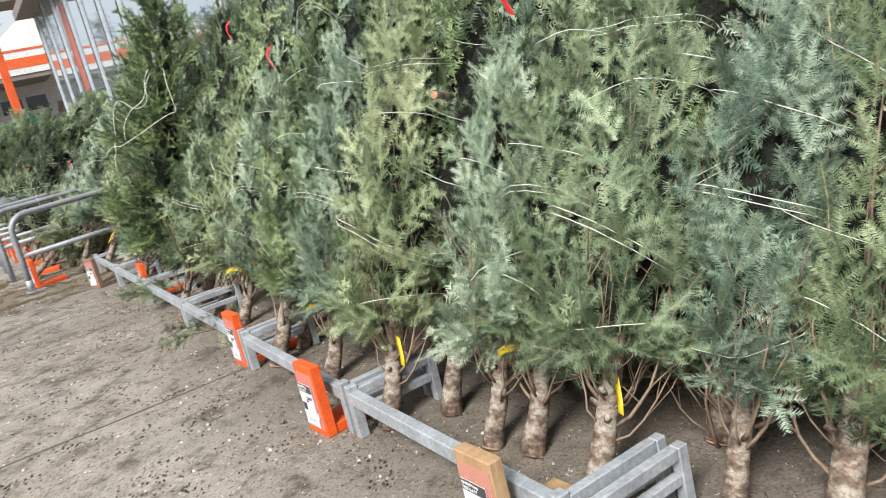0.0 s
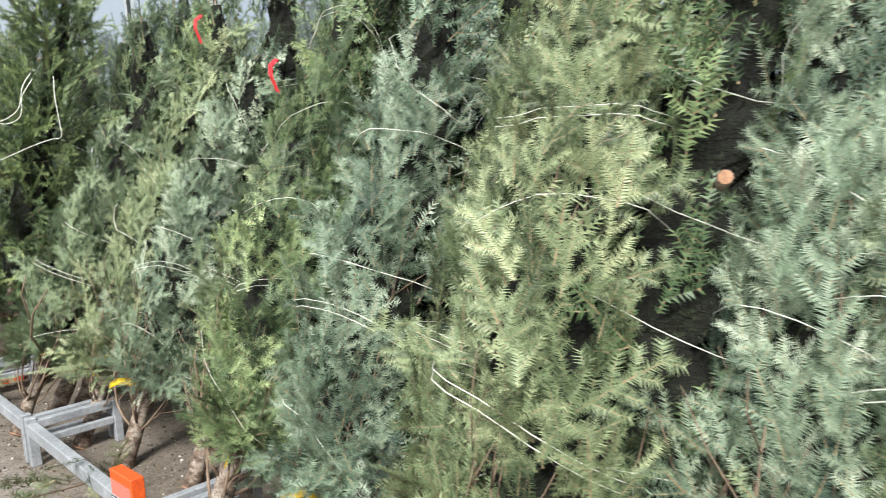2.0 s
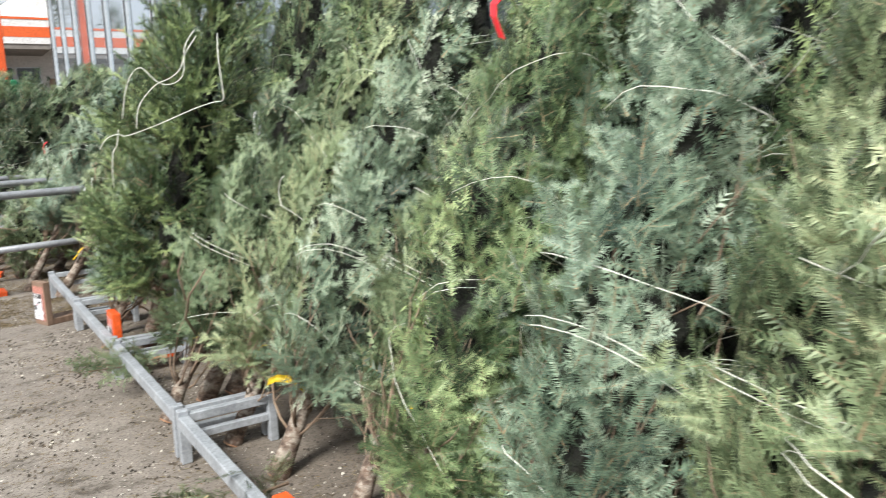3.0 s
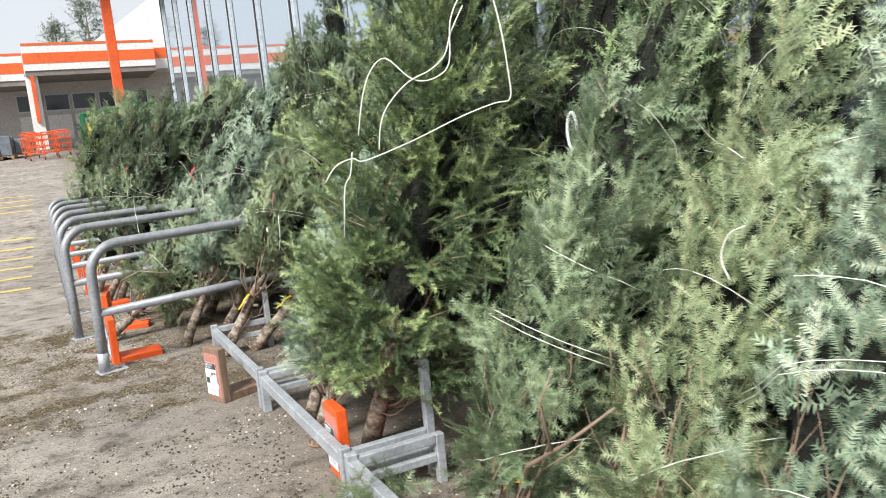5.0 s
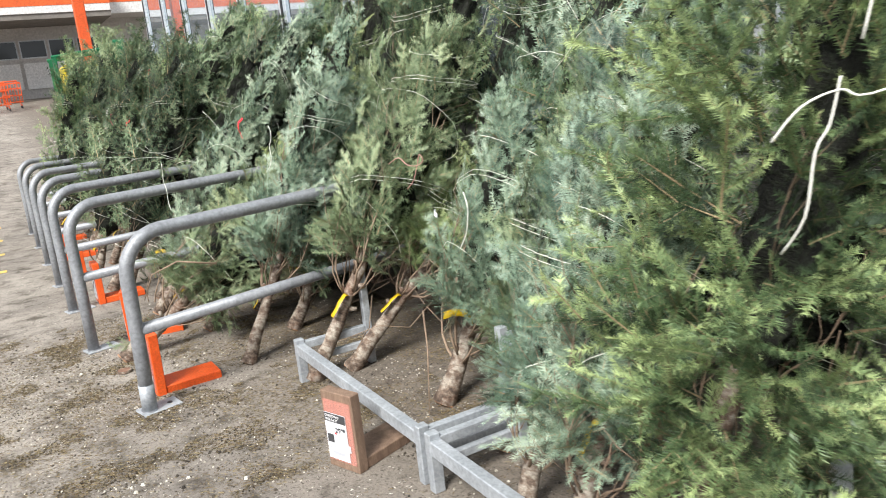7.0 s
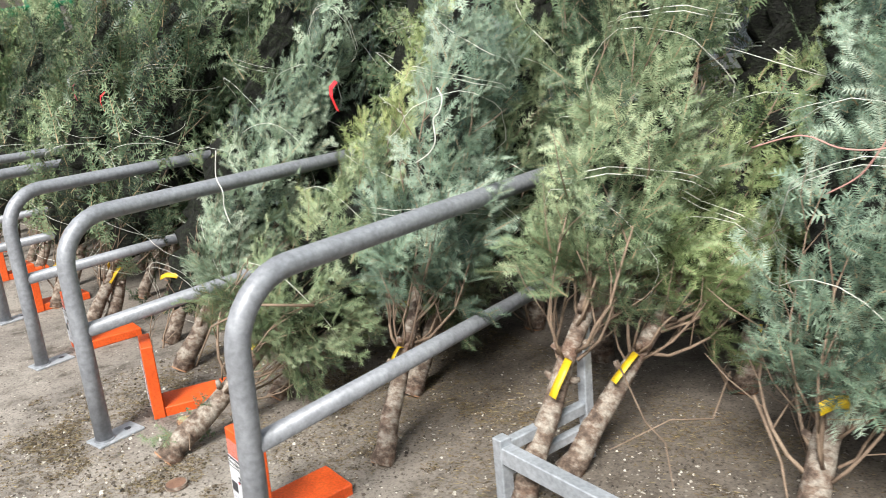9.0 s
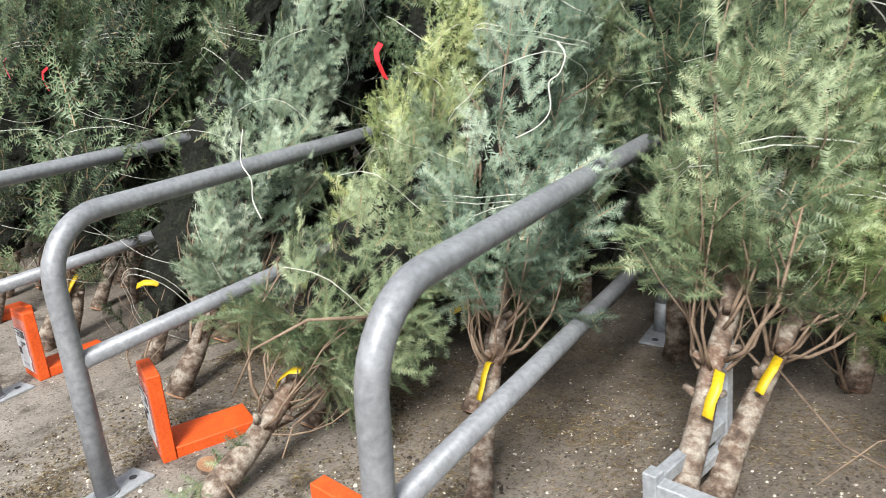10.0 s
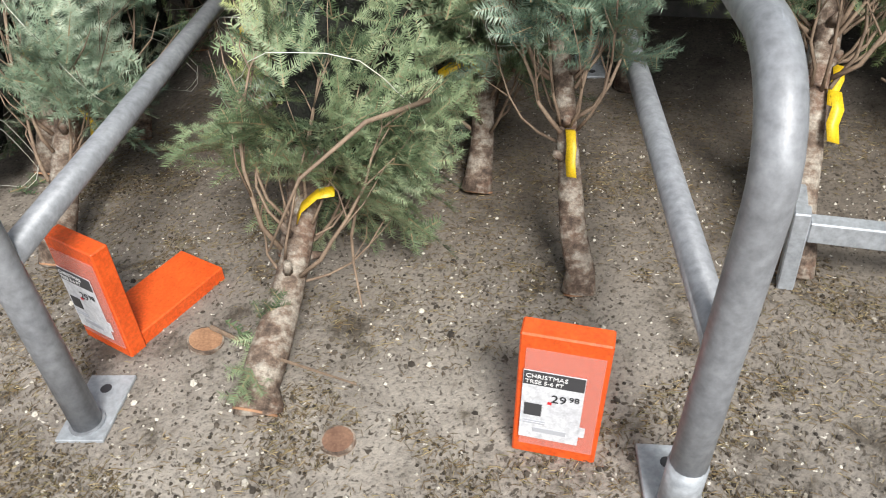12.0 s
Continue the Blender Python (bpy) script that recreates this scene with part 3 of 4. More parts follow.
def spray(rng, length, gap, reach, needle, step, width, brush=False):
    """One fir bough along +y: a leading shoot with side shoots set in turn along it."""
    y, z = np.array([0, 1.0, 0]), np.array([0, 0, 1.0])
    bend, sway = (rng.uniform(-0.2, 1.6) if brush else rng.uniform(-1.6, 0.9)), rng.uniform(-0.9, 0.9)
    made = [shoot(rng, np.zeros(3), y, z, length, needle, step, width, brush, bend, sway)]
    s, left = rng.uniform(0.12, 0.22) * length, 1
    while s < length * 0.93:
        for sg in ((left,) if rng.uniform() < 0.55 else (left, -left)):
            a = math.radians(rng.uniform(42, 60)) * sg
            d = np.array([math.sin(a), math.cos(a), rng.uniform(-0.22, 0.3)])
            p = np.array([sway * s * s, s, bend * s * s])
            ln = reach * (1.05 - 0.68 * s / length) * rng.uniform(0.7, 1.15)
            made.append(shoot(rng, p, d / np.linalg.norm(d), z, ln, needle, step, width, brush, rng.uniform(-1.5, 1.2), rng.uniform(-2.0, 0.4) * sg))
        left = -left
        s += gap * rng.uniform(0.75, 1.3)
    leaf = np.concatenate([m[0] for m in made])
    stem = np.concatenate([m[1] for m in made])
    tip = np.concatenate([m[2] for m in made])
    # young tips of the shoots are paler
    tone = np.concatenate([(0.42 if brush else 0.16) * (tip ** 3 - 0.25), np.zeros(len(stem))])
    return np.concatenate([leaf, stem]), len(leaf), tone


def soft(u):
    u = np.clip(u, 0, 1)
    return u * u * (3 - 2 * u)


def profile(u):
    """Half-width of a tied tree from its lowest branches (0) to its tip (1)."""
    return (0.62 + 0.38 * soft(u / 0.25)) * np.clip(1.02 - u, 0.02, 1) ** 0.48


def foliage_mesh(name, seed, height, low, radius, count, fine, spread, lumps=True, size=1.0):
    rng = np.random.RandomState(seed)
    if fine == 3:
        kinds = [spray(rng, rng.uniform(0.24, 0.34), 0.066, 0.125, 0.0235, 0.0022, 0.0030, True) for _ in range(8)]
    elif fine == 2:
        kinds = [spray(rng, rng.uniform(0.12, 0.20), 0.043, 0.08, 0.0205, 0.0032, 0.0026) for _ in range(14)]
    elif fine == 1:
        kinds = [spray(rng, 0.25, 0.06, 0.11, 0.026, 0.0095, 0.0078) for _ in range(6)]
    else:
        kinds = [spray(rng, 0.33 * size, 0.08 * size, 0.14 * size, 0.040 * size, 0.018 * size, 0.0105 * size) for _ in range(5)]
    tris, tones, mats = [], [], []
    ph = rng.uniform(0, 6.28, 6)
    rough = [spray(rng, 0.2, 0.05, 0.09, 0.024, 0.0085, 0.0075) for _ in range(6)]
    # the side turned to the aisle keeps the most fine boughs; the rest fills crown, back and inside
    extra = count * 9 // 20 if fine > 1 else 0
    for i in range(count + extra):
        near = fine > 1 and i < count
        u = 0.72 * rng.uniform(0, 1) ** 1.15 if near and fine == 2 else rng.uniform(0, 1) ** (1.3 if near else 0.75)
        th = math.radians(215) + (rng.normal(0, 1.15) if near else rng.uniform(-math.pi, math.pi))
        lump = 1 + (0.13 * math.sin(3 * th + ph[0] + 9 * u) + 0.10 * math.sin(2 * th - 17 * u + ph[1]) + 0.08 * math.sin(5 * th + 31 * u + ph[2])) * (1 if lumps else 0.5)
        depth = rng.uniform(0, 1) ** 0.55
        r = radius * profile(u) * lump * (0.62 + 0.40 * depth if i < count else (0.6 + 0.42 * depth if u > 0.62 else 0.34 + 0.3 * depth))
        skirt = near and fine == 2 and i % (4 if spread > 50 else 9) == 0
        if skirt:
            u, r = 0.0, radius * rng.uniform(0.35, 0.8)
        h = low + (height - low) * u - (rng.uniform(-0.06, 0.08) if skirt else 0)
        radial = np.array([math.cos(th), math.sin(th), 0])
        tang = np.array([-math.sin(th), math.cos(th), 0])
        tilt = math.radians(np.clip(rng.normal(spread * (1 - 0.5 * u) + (58 if skirt else 22 if u < 0.06 else 0), 17), -20, 118))
        d = np.array([0, 0, math.cos(tilt)]) + radial * math.sin(tilt) + tang * rng.normal(0, 0.36)
        d /= np.linalg.norm(d)
        n = radial * 1.0 + np.array([0, 0, 0.35 * spread / 40]) + rng.normal(0, 0.32, 3)
        x = np.cross(d, n)
        x /= np.linalg.norm(x)
        n = np.cross(x, d)
        t, leaves, tint = kinds[rng.randint(len(kinds))] if i < count else rough[rng.randint(6)]
        s = rng.uniform(0.78, 1.15) * (1 - 0.2 * u)
        m = np.stack([x, d, n])
        p = radial * r + np.array([0, 0, h])
        tris.append((t * s).reshape(-1, 3) @ m + p - d * 0.08 * size)
        tone = np.clip(rng.normal(0.43, 0.25), 0.02, 1) + np.repeat(rng.uniform(-0.13, 0.13, len(t)) + tint, 3)
        tones.append(np.clip(tone, 0, 1))
        mats.append(np.concatenate([np.zeros(leaves, int), np.ones(len(t) - leaves, int)]))
    v = np.concatenate(tris)
    me = bpy.data.meshes.new(name)
    me.vertices.add(len(v))
    me.vertices.foreach_set("co", v.ravel().astype(np.float32))
    nt = len(v) // 3
    me.loops.add(len(v))
    me.loops.foreach_set("vertex_index", np.arange(len(v), dtype=np.int32))
    me.polygons.add(nt)
    me.polygons.foreach_set("loop_start", np.arange(nt, dtype=np.int32) * 3)
    me.polygons.foreach_set("material_index", np.concatenate(mats).astype(np.int32))
    me.update(calc_edges=True)
    a = me.attributes.new("tone", "FLOAT", "POINT")
    a.data.foreach_set("value", np.concatenate(tones).astype(np.float32))
    me.materials.append(NEEDLES["green"])
    me.materials.append(STEM)
    return me


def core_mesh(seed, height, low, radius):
    """A ragged mass standing in for packed inner twigs, dark as the shade between sprays."""
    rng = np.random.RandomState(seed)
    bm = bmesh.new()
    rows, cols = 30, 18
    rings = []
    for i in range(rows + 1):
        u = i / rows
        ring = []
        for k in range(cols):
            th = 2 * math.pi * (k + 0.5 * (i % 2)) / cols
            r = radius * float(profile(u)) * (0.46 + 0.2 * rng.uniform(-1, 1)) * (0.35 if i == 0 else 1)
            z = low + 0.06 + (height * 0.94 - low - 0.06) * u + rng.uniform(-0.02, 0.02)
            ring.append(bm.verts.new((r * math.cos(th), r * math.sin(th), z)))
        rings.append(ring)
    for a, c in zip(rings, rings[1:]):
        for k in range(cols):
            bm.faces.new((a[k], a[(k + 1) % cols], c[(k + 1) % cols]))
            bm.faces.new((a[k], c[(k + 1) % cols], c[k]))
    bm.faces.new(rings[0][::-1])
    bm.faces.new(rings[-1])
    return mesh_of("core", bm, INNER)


def mesh_of(name, bm, *mats):
    me = bpy.data.meshes.new(name)
    bm.to_mesh(me)
    bm.free()
    for m in mats:
        me.materials.append(m)
    me.polygons.foreach_set("use_smooth", [True] * len(me.polygons))
    return me


def trunk_mesh(seed, height, base):
    rng = random.Random(seed)
    pts, rad = [], []
    for k in range(14):
        u = k / 13
        pts.append((rng.uniform(-0.006, 0.006), rng.uniform(-0.006, 0.006), height * 0.96 * u ** 1.4))
        rad.append(base * (1 - 0.9 * u ** 0.75) * rng.uniform(0.94, 1.08))
    bm = tube(pts, rad, 14)
    for k in range(5):
        z, a = rng.uniform(0.2, 0.5), rng.uniform(0, 6.28)
        c = Vector((math.cos(a), math.sin(a), 0))
        tube([c * base * 0.6 + Vector((0, 0, z)), c * (base + 0.012) + Vector((0, 0, z + 0.012))], [0.011, 0.008], 6, bm)
    return mesh_of("trunk", bm, BARK)


def cut_mesh(base):
    return mesh_of("cut_end", tube([(0, 0, -0.004), (0, 0, 0.001)], base * 0.95, 14), CUTWOOD)


def branch_meshes(seed, low, radius, base, count):
    """Bare lower branches that sweep from the trunk up into the bundle, one mesh each."""
    rng = random.Random(seed)
    made = []
    for k in range(count):
        bm = bmesh.new()
        a = 2 * math.pi * k / count + rng.uniform(-0.3, 0.3)
        z0 = low - 0.19 + rng.uniform(-0.05, 0.12 if k % 4 else 0.7)
        top = z0 + rng.uniform(0.34, 0.56)
        c = Vector((math.cos(a), math.sin(a), 0))
        side = Vector((-c.y, c.x, 0)) * rng.uniform(-0.05, 0.05)
        rr = radius * rng.uniform(0.38, 0.8)
        p0, p1, p2, p3 = c * base * 0.7 + Vector((0, 0, z0)), c * rr * 0.7 + side * 0.6 + Vector((0, 0, z0 + 0.05)), c * rr * 0.98 + side * 1.6 + Vector((0, 0, z0 + 0.2)), c * rr * 0.8 + side + Vector((0, 0, top))
        pts = []
        for i in range(8):
            t = i / 7
            j = Vector((rng.uniform(-1, 1), rng.uniform(-1, 1), rng.uniform(-1, 1))) * 0.006 * (1 if 0 < i else 0)
            pts.append(p0 * (1 - t) ** 3 + p1 * 3 * t * (1 - t) ** 2 + p2 * 3 * t * t * (1 - t) + p3 * t ** 3 + j)
        w = rng.uniform(0.0028, 0.007)
        tube(pts, [w * (1 - 0.7 * i / 7) for i in range(8)], 5, bm)
        for j in range(5):
            q = pts[2 + j]
            e = q + c * rng.uniform(-0.02, 0.06) + Vector((rng.uniform(-0.09, 0.09), rng.uniform(-0.09, 0.09), rng.uniform(0.06, 0.2)))
            tube([q, (q + e) / 2 + c * 0.015, e], [w * 0.45, w * 0.33, w * 0.15], 4, bm)
        made.append(mesh_of("branch", bm, TWIG))
    return made


def twine_meshes(seed, height, low, radius):
    rng = random.Random(seed)
    made = []
    u = rng.uniform(0.02, 0.1)
    while u < 0.8:
        tilt, ph = rng.uniform(0.03, 0.2), rng.uniform(0, 6.28)
        for k in range(1 if rng.random() < 0.75 else 2):
            bm = bmesh.new()
            pts = []
            for i in range(25):
                th = 2 * math.pi * i / 24
                uu = max(0.0, u + 0.012 * k + tilt * math.sin(th + ph) * 0.5)
                r = radius * profile(uu) * (0.97 + 0.06 * math.sin(3 * th + ph) + 0.04 * math.sin(7 * th + 2 * ph))
                pts.append((r * math.cos(th), r * math.sin(th), low + (height - low) * uu))
            tube(pts, 0.0011, 3, bm, caps=False)
            made.append(mesh_of("twine", bm, TWINE))
        u += rng.uniform(0.12, 0.26)
    return made


def tag_mesh(seed, base):
    """A yellow tag looped round the trunk's lowest branch, hanging or standing out."""
    rng = random.Random(seed)
    z = rng.uniform(0.3, 0.4)
    x = -base - 0.008
    w = rng.uniform(-0.05, 0.05)
    shape = seed % 4
    if shape == 0:
        pts = [(x + 0.02, 0, z + 0.02), (x, w * 0.3, z + 0.015), (x - 0.012, w * 0.6, z - 0.02), (x - 0.006, w * 0.8, z - 0.05), (x - 0.014, w, z - 0.085)]
    elif shape == 1:
        pts = [(x + 0.02, 0.01, z), (x - 0.01, 0.03, z + 0.012), (x - 0.03, 0.06, z + 0.014), (x - 0.035, 0.1, z + 0.004), (x - 0.03, 0.13, z - 0.02)]
    elif shape == 2:
        pts = [(x + 0.02, 0, z + 0.01), (x - 0.012, -0.02, z), (x - 0.03, -0.045, z - 0.035), (x - 0.04, -0.05, z - 0.07)]
    else:
        pts = [(x + 0.015, 0.0, z), (x - 0.01, -0.01, z + 0.02), (x - 0.025, -0.04, z + 0.05), (x - 0.03, -0.075, z + 0.06)]
    across = (0.015, 0.017, 0.005) if shape in (0, 2) else (0.006, 0.006, 0.025)
    return mesh_of("tag", ribbon(pts, across), YELLOW)


KINDS = []
for k, (h, low, rad, n, fine) in enumerate((
        (2.05, 0.38, 0.24, 240, 2), (1.95, 0.36, 0.26, 250, 2), (2.15, 0.41, 0.235, 240, 2), (1.9, 0.38, 0.235, 230, 2), (2.1, 0.40, 0.27, 250, 2),
        (2.2, 0.4, 0.28, 125, 1), (2.05, 0.38, 0.29, 125, 1), (2.3, 0.45, 0.28, 125, 1),
        (2.1, 0.32, 0.28, 145, 0), (1.95, 0.32, 0.30, 145, 0), (2.2, 0.36, 0.28, 145, 0), (2.0, 0.32, 0.27, 250, 2), (1.95, 0.58, 0.25, 235, 2),
        (2.2, 0.12, 0.31, 100, 1), (2.1, 0.16, 0.32, 100, 1), (1.9, 0.52, 0.33, 270, 2))):
    base = 0.05 if k == 15 else 0.038 + 0.005 * (k % 3)
    KINDS.append({
        "foliage": foliage_mesh("foliage", 11 + k, h, low, rad, n, fine, 58 if k == 15 else 38),
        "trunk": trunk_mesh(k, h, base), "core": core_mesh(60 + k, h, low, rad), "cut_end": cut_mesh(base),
        "branch": branch_meshes(k, low, rad, base, 17 if fine == 2 else 5),
        "twine": twine_meshes(k, h, low, rad), "tag": tag_mesh(k, base), "base": base,
        "h": h, "low": low, "rad": rad})
TONES = {"blue": "bluish-green", "green": "mid-green", "yellow": "yellow-green", "dark": "dark green", "deep": "deep green"}


def fir(kind, x, y, lean, skew, spin, colour, tag=True, scale=1.0, where="leaning in the steel rack", z=0.0):
    k = KINDS[kind]
    m = Matrix.Translation((x, y, z + 0.004)) @ Euler((radians(-skew), radians(lean), 0)).to_matrix().to_4x4() @ Matrix.Diagonal((scale, scale, scale, 1))
    t = thing("fir_tree", m, f"string-tied cut fir tree, {TONES[colour]}, {where}", "fir tree", "cut firs for sale")
    t.empty_display_size = 0.2
    turn = pose(0, 0, 0, 0, 0, spin % 80 - 40)
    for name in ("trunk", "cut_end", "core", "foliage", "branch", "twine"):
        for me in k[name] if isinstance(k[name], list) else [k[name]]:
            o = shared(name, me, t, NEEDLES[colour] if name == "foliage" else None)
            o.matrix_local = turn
            if name == "foliage":
                o["kind"] = "stuff"
    if tag:
        o = shared("tag", k["tag"], t, None, "yellow plastic tag")
        o.matrix_local = pose(0, 0, 0, 0, 0, (spin * 7) % 60 + 12)
    return t


# front trees, in the rack bays: shape, x, y, lean, skew, colour
rnd = random.Random(5)
FRONT = [
    (2, 3.02, 1.02, 22, -3, "dark"), (11, 2.93, 1.50, 25, 2, "green"), (3, 2.84, 1.73, 24, 0, "blue"), (4, 2.66, 2.04, 29, 4, "green"),
    (1, 2.71, 2.37, 26, 2, "green"), (0, 2.66, 2.52, 25, 3, "blue"), (7, 2.72, 2.86, 22, 0, "dark"), (4, 2.52, 2.98, 22, 3, "green"),
    (3, 2.70, 3.30, 22, 1, "green"), (1, 2.60, 3.66, 23, 3, "blue"), (2, 2.52, 4.13, 24, 0, "dark"), (6, 2.70, 4.24, 23, -2, "dark"),
    (5, 2.84, 4.52, 26, 2, "green"), (3, 2.76, 4.70, 27, 1, "green"), (1, 2.66, 5.10, 28, 3, "blue"), (0, 2.62, 5.48, 28, 0, "green"),
    (3, 2.48, 5.89, 29, 3, "green"), (2, 2.68, 6.02, 27, 0, "green"), (5, 2.82, 6.05, 26, 0, "dark"), (6, 3.05, 6.45, 20, 0, "dark"),
    (0, 2.49, 7.27, 24, 2, "blue"), (3, 2.54, 7.54, 27, 3, "blue"),
    (1, 2.78, 8.38, 31, 3, "blue"), (3, 2.74, 7.92, 29, 2, "green"), (12, 2.47, 9.02, 33, 2, "green"), (12, 2.65, 9.02, 46, -4, "yellow"),
    (12, 2.30, 9.48, 30, 11, "blue"), (1, 2.66, 9.82, 30, 0, "green"), (0, 2.28, 10.20, 42, 4, "yellow"),
    (2, 2.12, 10.80, 36, 2, "blue"), (7, 2.62, 10.35, 33, 0, "yellow"), (6, 2.34, 12.12, 32, 4, "dark"), (7, 1.97, 11.78, 34, 2, "green"), (5, 2.50, 11.15, 32, 0, "blue"),
]
for i, (k, x, y, lean, skew, c) in enumerate(FRONT):
    fir(k, x, y, lean, skew, (i * 67) % 360, c, tag=True, scale=1.12 if 8.3 < y < 9.2 else 1.0)
# the tree that has slid down across the bay
fir(15, 1.80, 10.04, 56, 2, 60, "green", True, 1.0, "slid down between two pipe barriers")

# second row, against the wall
for i in range(2, 27):
    if i == 22:
        continue
    y = 0.2 + i * 0.42 + rnd.uniform(-0.1, 0.1)
    x = 3.42 + rnd.uniform(-0.08, 0.1)
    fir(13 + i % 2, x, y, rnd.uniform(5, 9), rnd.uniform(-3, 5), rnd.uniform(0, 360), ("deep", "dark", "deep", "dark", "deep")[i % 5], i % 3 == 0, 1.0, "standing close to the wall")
# a middle row, close-set behind the front trunks
for i, (x, y) in enumerate(((3.12, 1.3), (3.08, 1.95), (3.05, 2.65), (3.06, 3.45), (3.1, 4.0), (3.12, 8.1))):
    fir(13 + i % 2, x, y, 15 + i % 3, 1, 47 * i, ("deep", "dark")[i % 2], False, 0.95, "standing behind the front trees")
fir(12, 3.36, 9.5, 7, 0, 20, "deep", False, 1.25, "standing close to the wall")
# close-set trees at the back of the barrier bays
for i, (x, y, lean) in enumerate(((2.95, 10.55, 20), (2.75, 11.0, 24), (2.5, 11.55, 27), (2.85, 11.75, 22), (2.2, 11.2, 31), (2.3, 12.8, 28), (2.62, 12.5, 24))):
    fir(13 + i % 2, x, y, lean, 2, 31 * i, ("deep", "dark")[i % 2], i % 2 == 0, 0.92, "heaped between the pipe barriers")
# far bays beyond the barriers
for i in range(30):
    y = 11.9 + (i // 3) * 0.5 + rnd.uniform(-0.15, 0.15)
    x = (1.98, 2.5, 3.1)[i % 3] + rnd.uniform(-0.15, 0.15)
    fir(8 + i % 3, x, y, (24, 19, 12)[i % 3] + rnd.uniform(-4, 4), rnd.uniform(-4, 6), rnd.uniform(0, 360), ("deep", "dark", "dark", "deep", "green")[i % 5], i % 3 == 0, rnd.uniform(0.78, 0.92), "heaped between the pipe barriers", rise(y))


for x, y, k, c in ((1.88, 14.7, 8, "dark"), (2.12, 14.95, 9, "dark"), (2.38, 14.8, 10, "green"), (2.6, 15.0, 8, "dark")):
    fir(k, x, y, rnd.uniform(8, 16), rnd.uniform(-3, 3), rnd.uniform(0, 360), c, False, rnd.uniform(0.9, 0.95), "heaped between the pipe barriers", rise(y))


# the untied dark tree with loose white string over it
def open_fir():
    h, low, rad, base = 2.3, 0.38, 0.40, 0.046
    m = Matrix.Translation((2.68, 7.11, 0.004)) @ Euler((radians(14), radians(13), 0)).to_matrix().to_4x4()
    t = thing("fir_tree", m, "untied bushy dark green fir tree with loose white string", "fir tree", "cut firs for sale")
    shared("trunk", trunk_mesh(40, h, base), t)
    shared("cut_end", cut_mesh(base), t)
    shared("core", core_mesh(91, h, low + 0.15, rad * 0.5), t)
    for me in branch_meshes(41, low, rad, base, 14):
        shared("branch", me, t)
    o = shared("foliage", foliage_mesh("foliage", 77, h, low, rad, 340, 3, 72), t, NEEDLES["dark"])
    o["kind"] = "stuff"
    inv = m.inverted()
    loops = [
        [(2.55, 6.54, 1.28), (2.57, 6.52, 1.4), (2.6, 6.5, 1.48), (2.64, 6.47, 1.51), (2.69, 6.43, 1.45), (2.73, 6.41, 1.43), (2.77, 6.37, 1.44), (2.8, 6.35, 1.48), (2.82, 6.36, 1.60), (2.88, 6.4, 1.68)],
        [(2.6, 6.5, 1.23), (2.61, 6.49, 1.31), (2.64, 6.48, 1.37), (2.69, 6.43, 1.43), (2.75, 6.39, 1.46), (2.79, 6.36, 1.5), (2.82, 6.36, 1.57), (2.88, 6.38, 1.65)],
        [(2.45, 6.62, 1.14), (2.48, 6.59, 1.19), (2.53, 6.56, 1.21), (2.56, 6.53, 1.2), (2.69, 6.43, 1.25), (2.82, 6.34, 1.31), (2.9, 6.27, 1.34), (2.94, 6.24, 1.35), (2.94, 6.24, 1.43), (2.94, 6.26, 1.55), (2.97, 6.34, 1.66)],
        [(2.53, 6.56, 1.23), (2.52, 6.57, 1.16), (2.5, 6.58, 1.12), (2.49, 6.59, 1.02), (2.5, 6.64, 0.95)],
    ]
    for pts in loops:
        vs = [Vector(p) for p in pts]
        fine = []
        for i in range(len(vs) - 1):
            a, b, c, d = vs[max(i - 1, 0)], vs[i], vs[i + 1], vs[min(i + 2, len(vs) - 1)]
            for s in (0, 0.25, 0.5, 0.75):
                fine.append(0.5 * ((2 * b) + (c - a) * s + (2 * a - 5 * b + 4 * c - d) * s * s + (3 * b - a - 3 * c + d) * s ** 3))
        part("loose_string", tube([inv @ p for p in fine + [vs[-1]]], 0.0018, 6), ROPE, t, "loose white string", True)


open_fir()


# ---- far conifers behind the store ----
def conifer(x, y, h, seed):
    t = thing("conifer", pose(x, y, rise(60)), "tall dark conifer standing behind the store", "tree", "far conifers")
    part("trunk", tube([(0, 0, 0), (0.1, 0, h * 0.5), (0, 0, h)], [0.28, 0.16, 0.02], 8), BARK, t)
    me = foliage_mesh("crown", seed, h, h * 0.12, h * 0.15, 230, 0, 95, size=h * 0.42)
    o = shared("crown", me, t, NEEDLES["deep"])
    o["kind"] = "stuff"


for x, y, h, seed in ((4.2, 78, 9.9, 301), (6.9, 80, 12.2, 302), (-4.5, 82, 11.0, 303), (-10, 84, 10.0, 304)):
    conifer(x, y, h, seed)


# ---- ribbons, loose sprigs, litter ----
def hanging(name, points, width, mat, label):
    o = part(name, ribbon(points, width, 0.002), mat)
    return tagged(o, label, "ribbon", "ribbons in the trees")


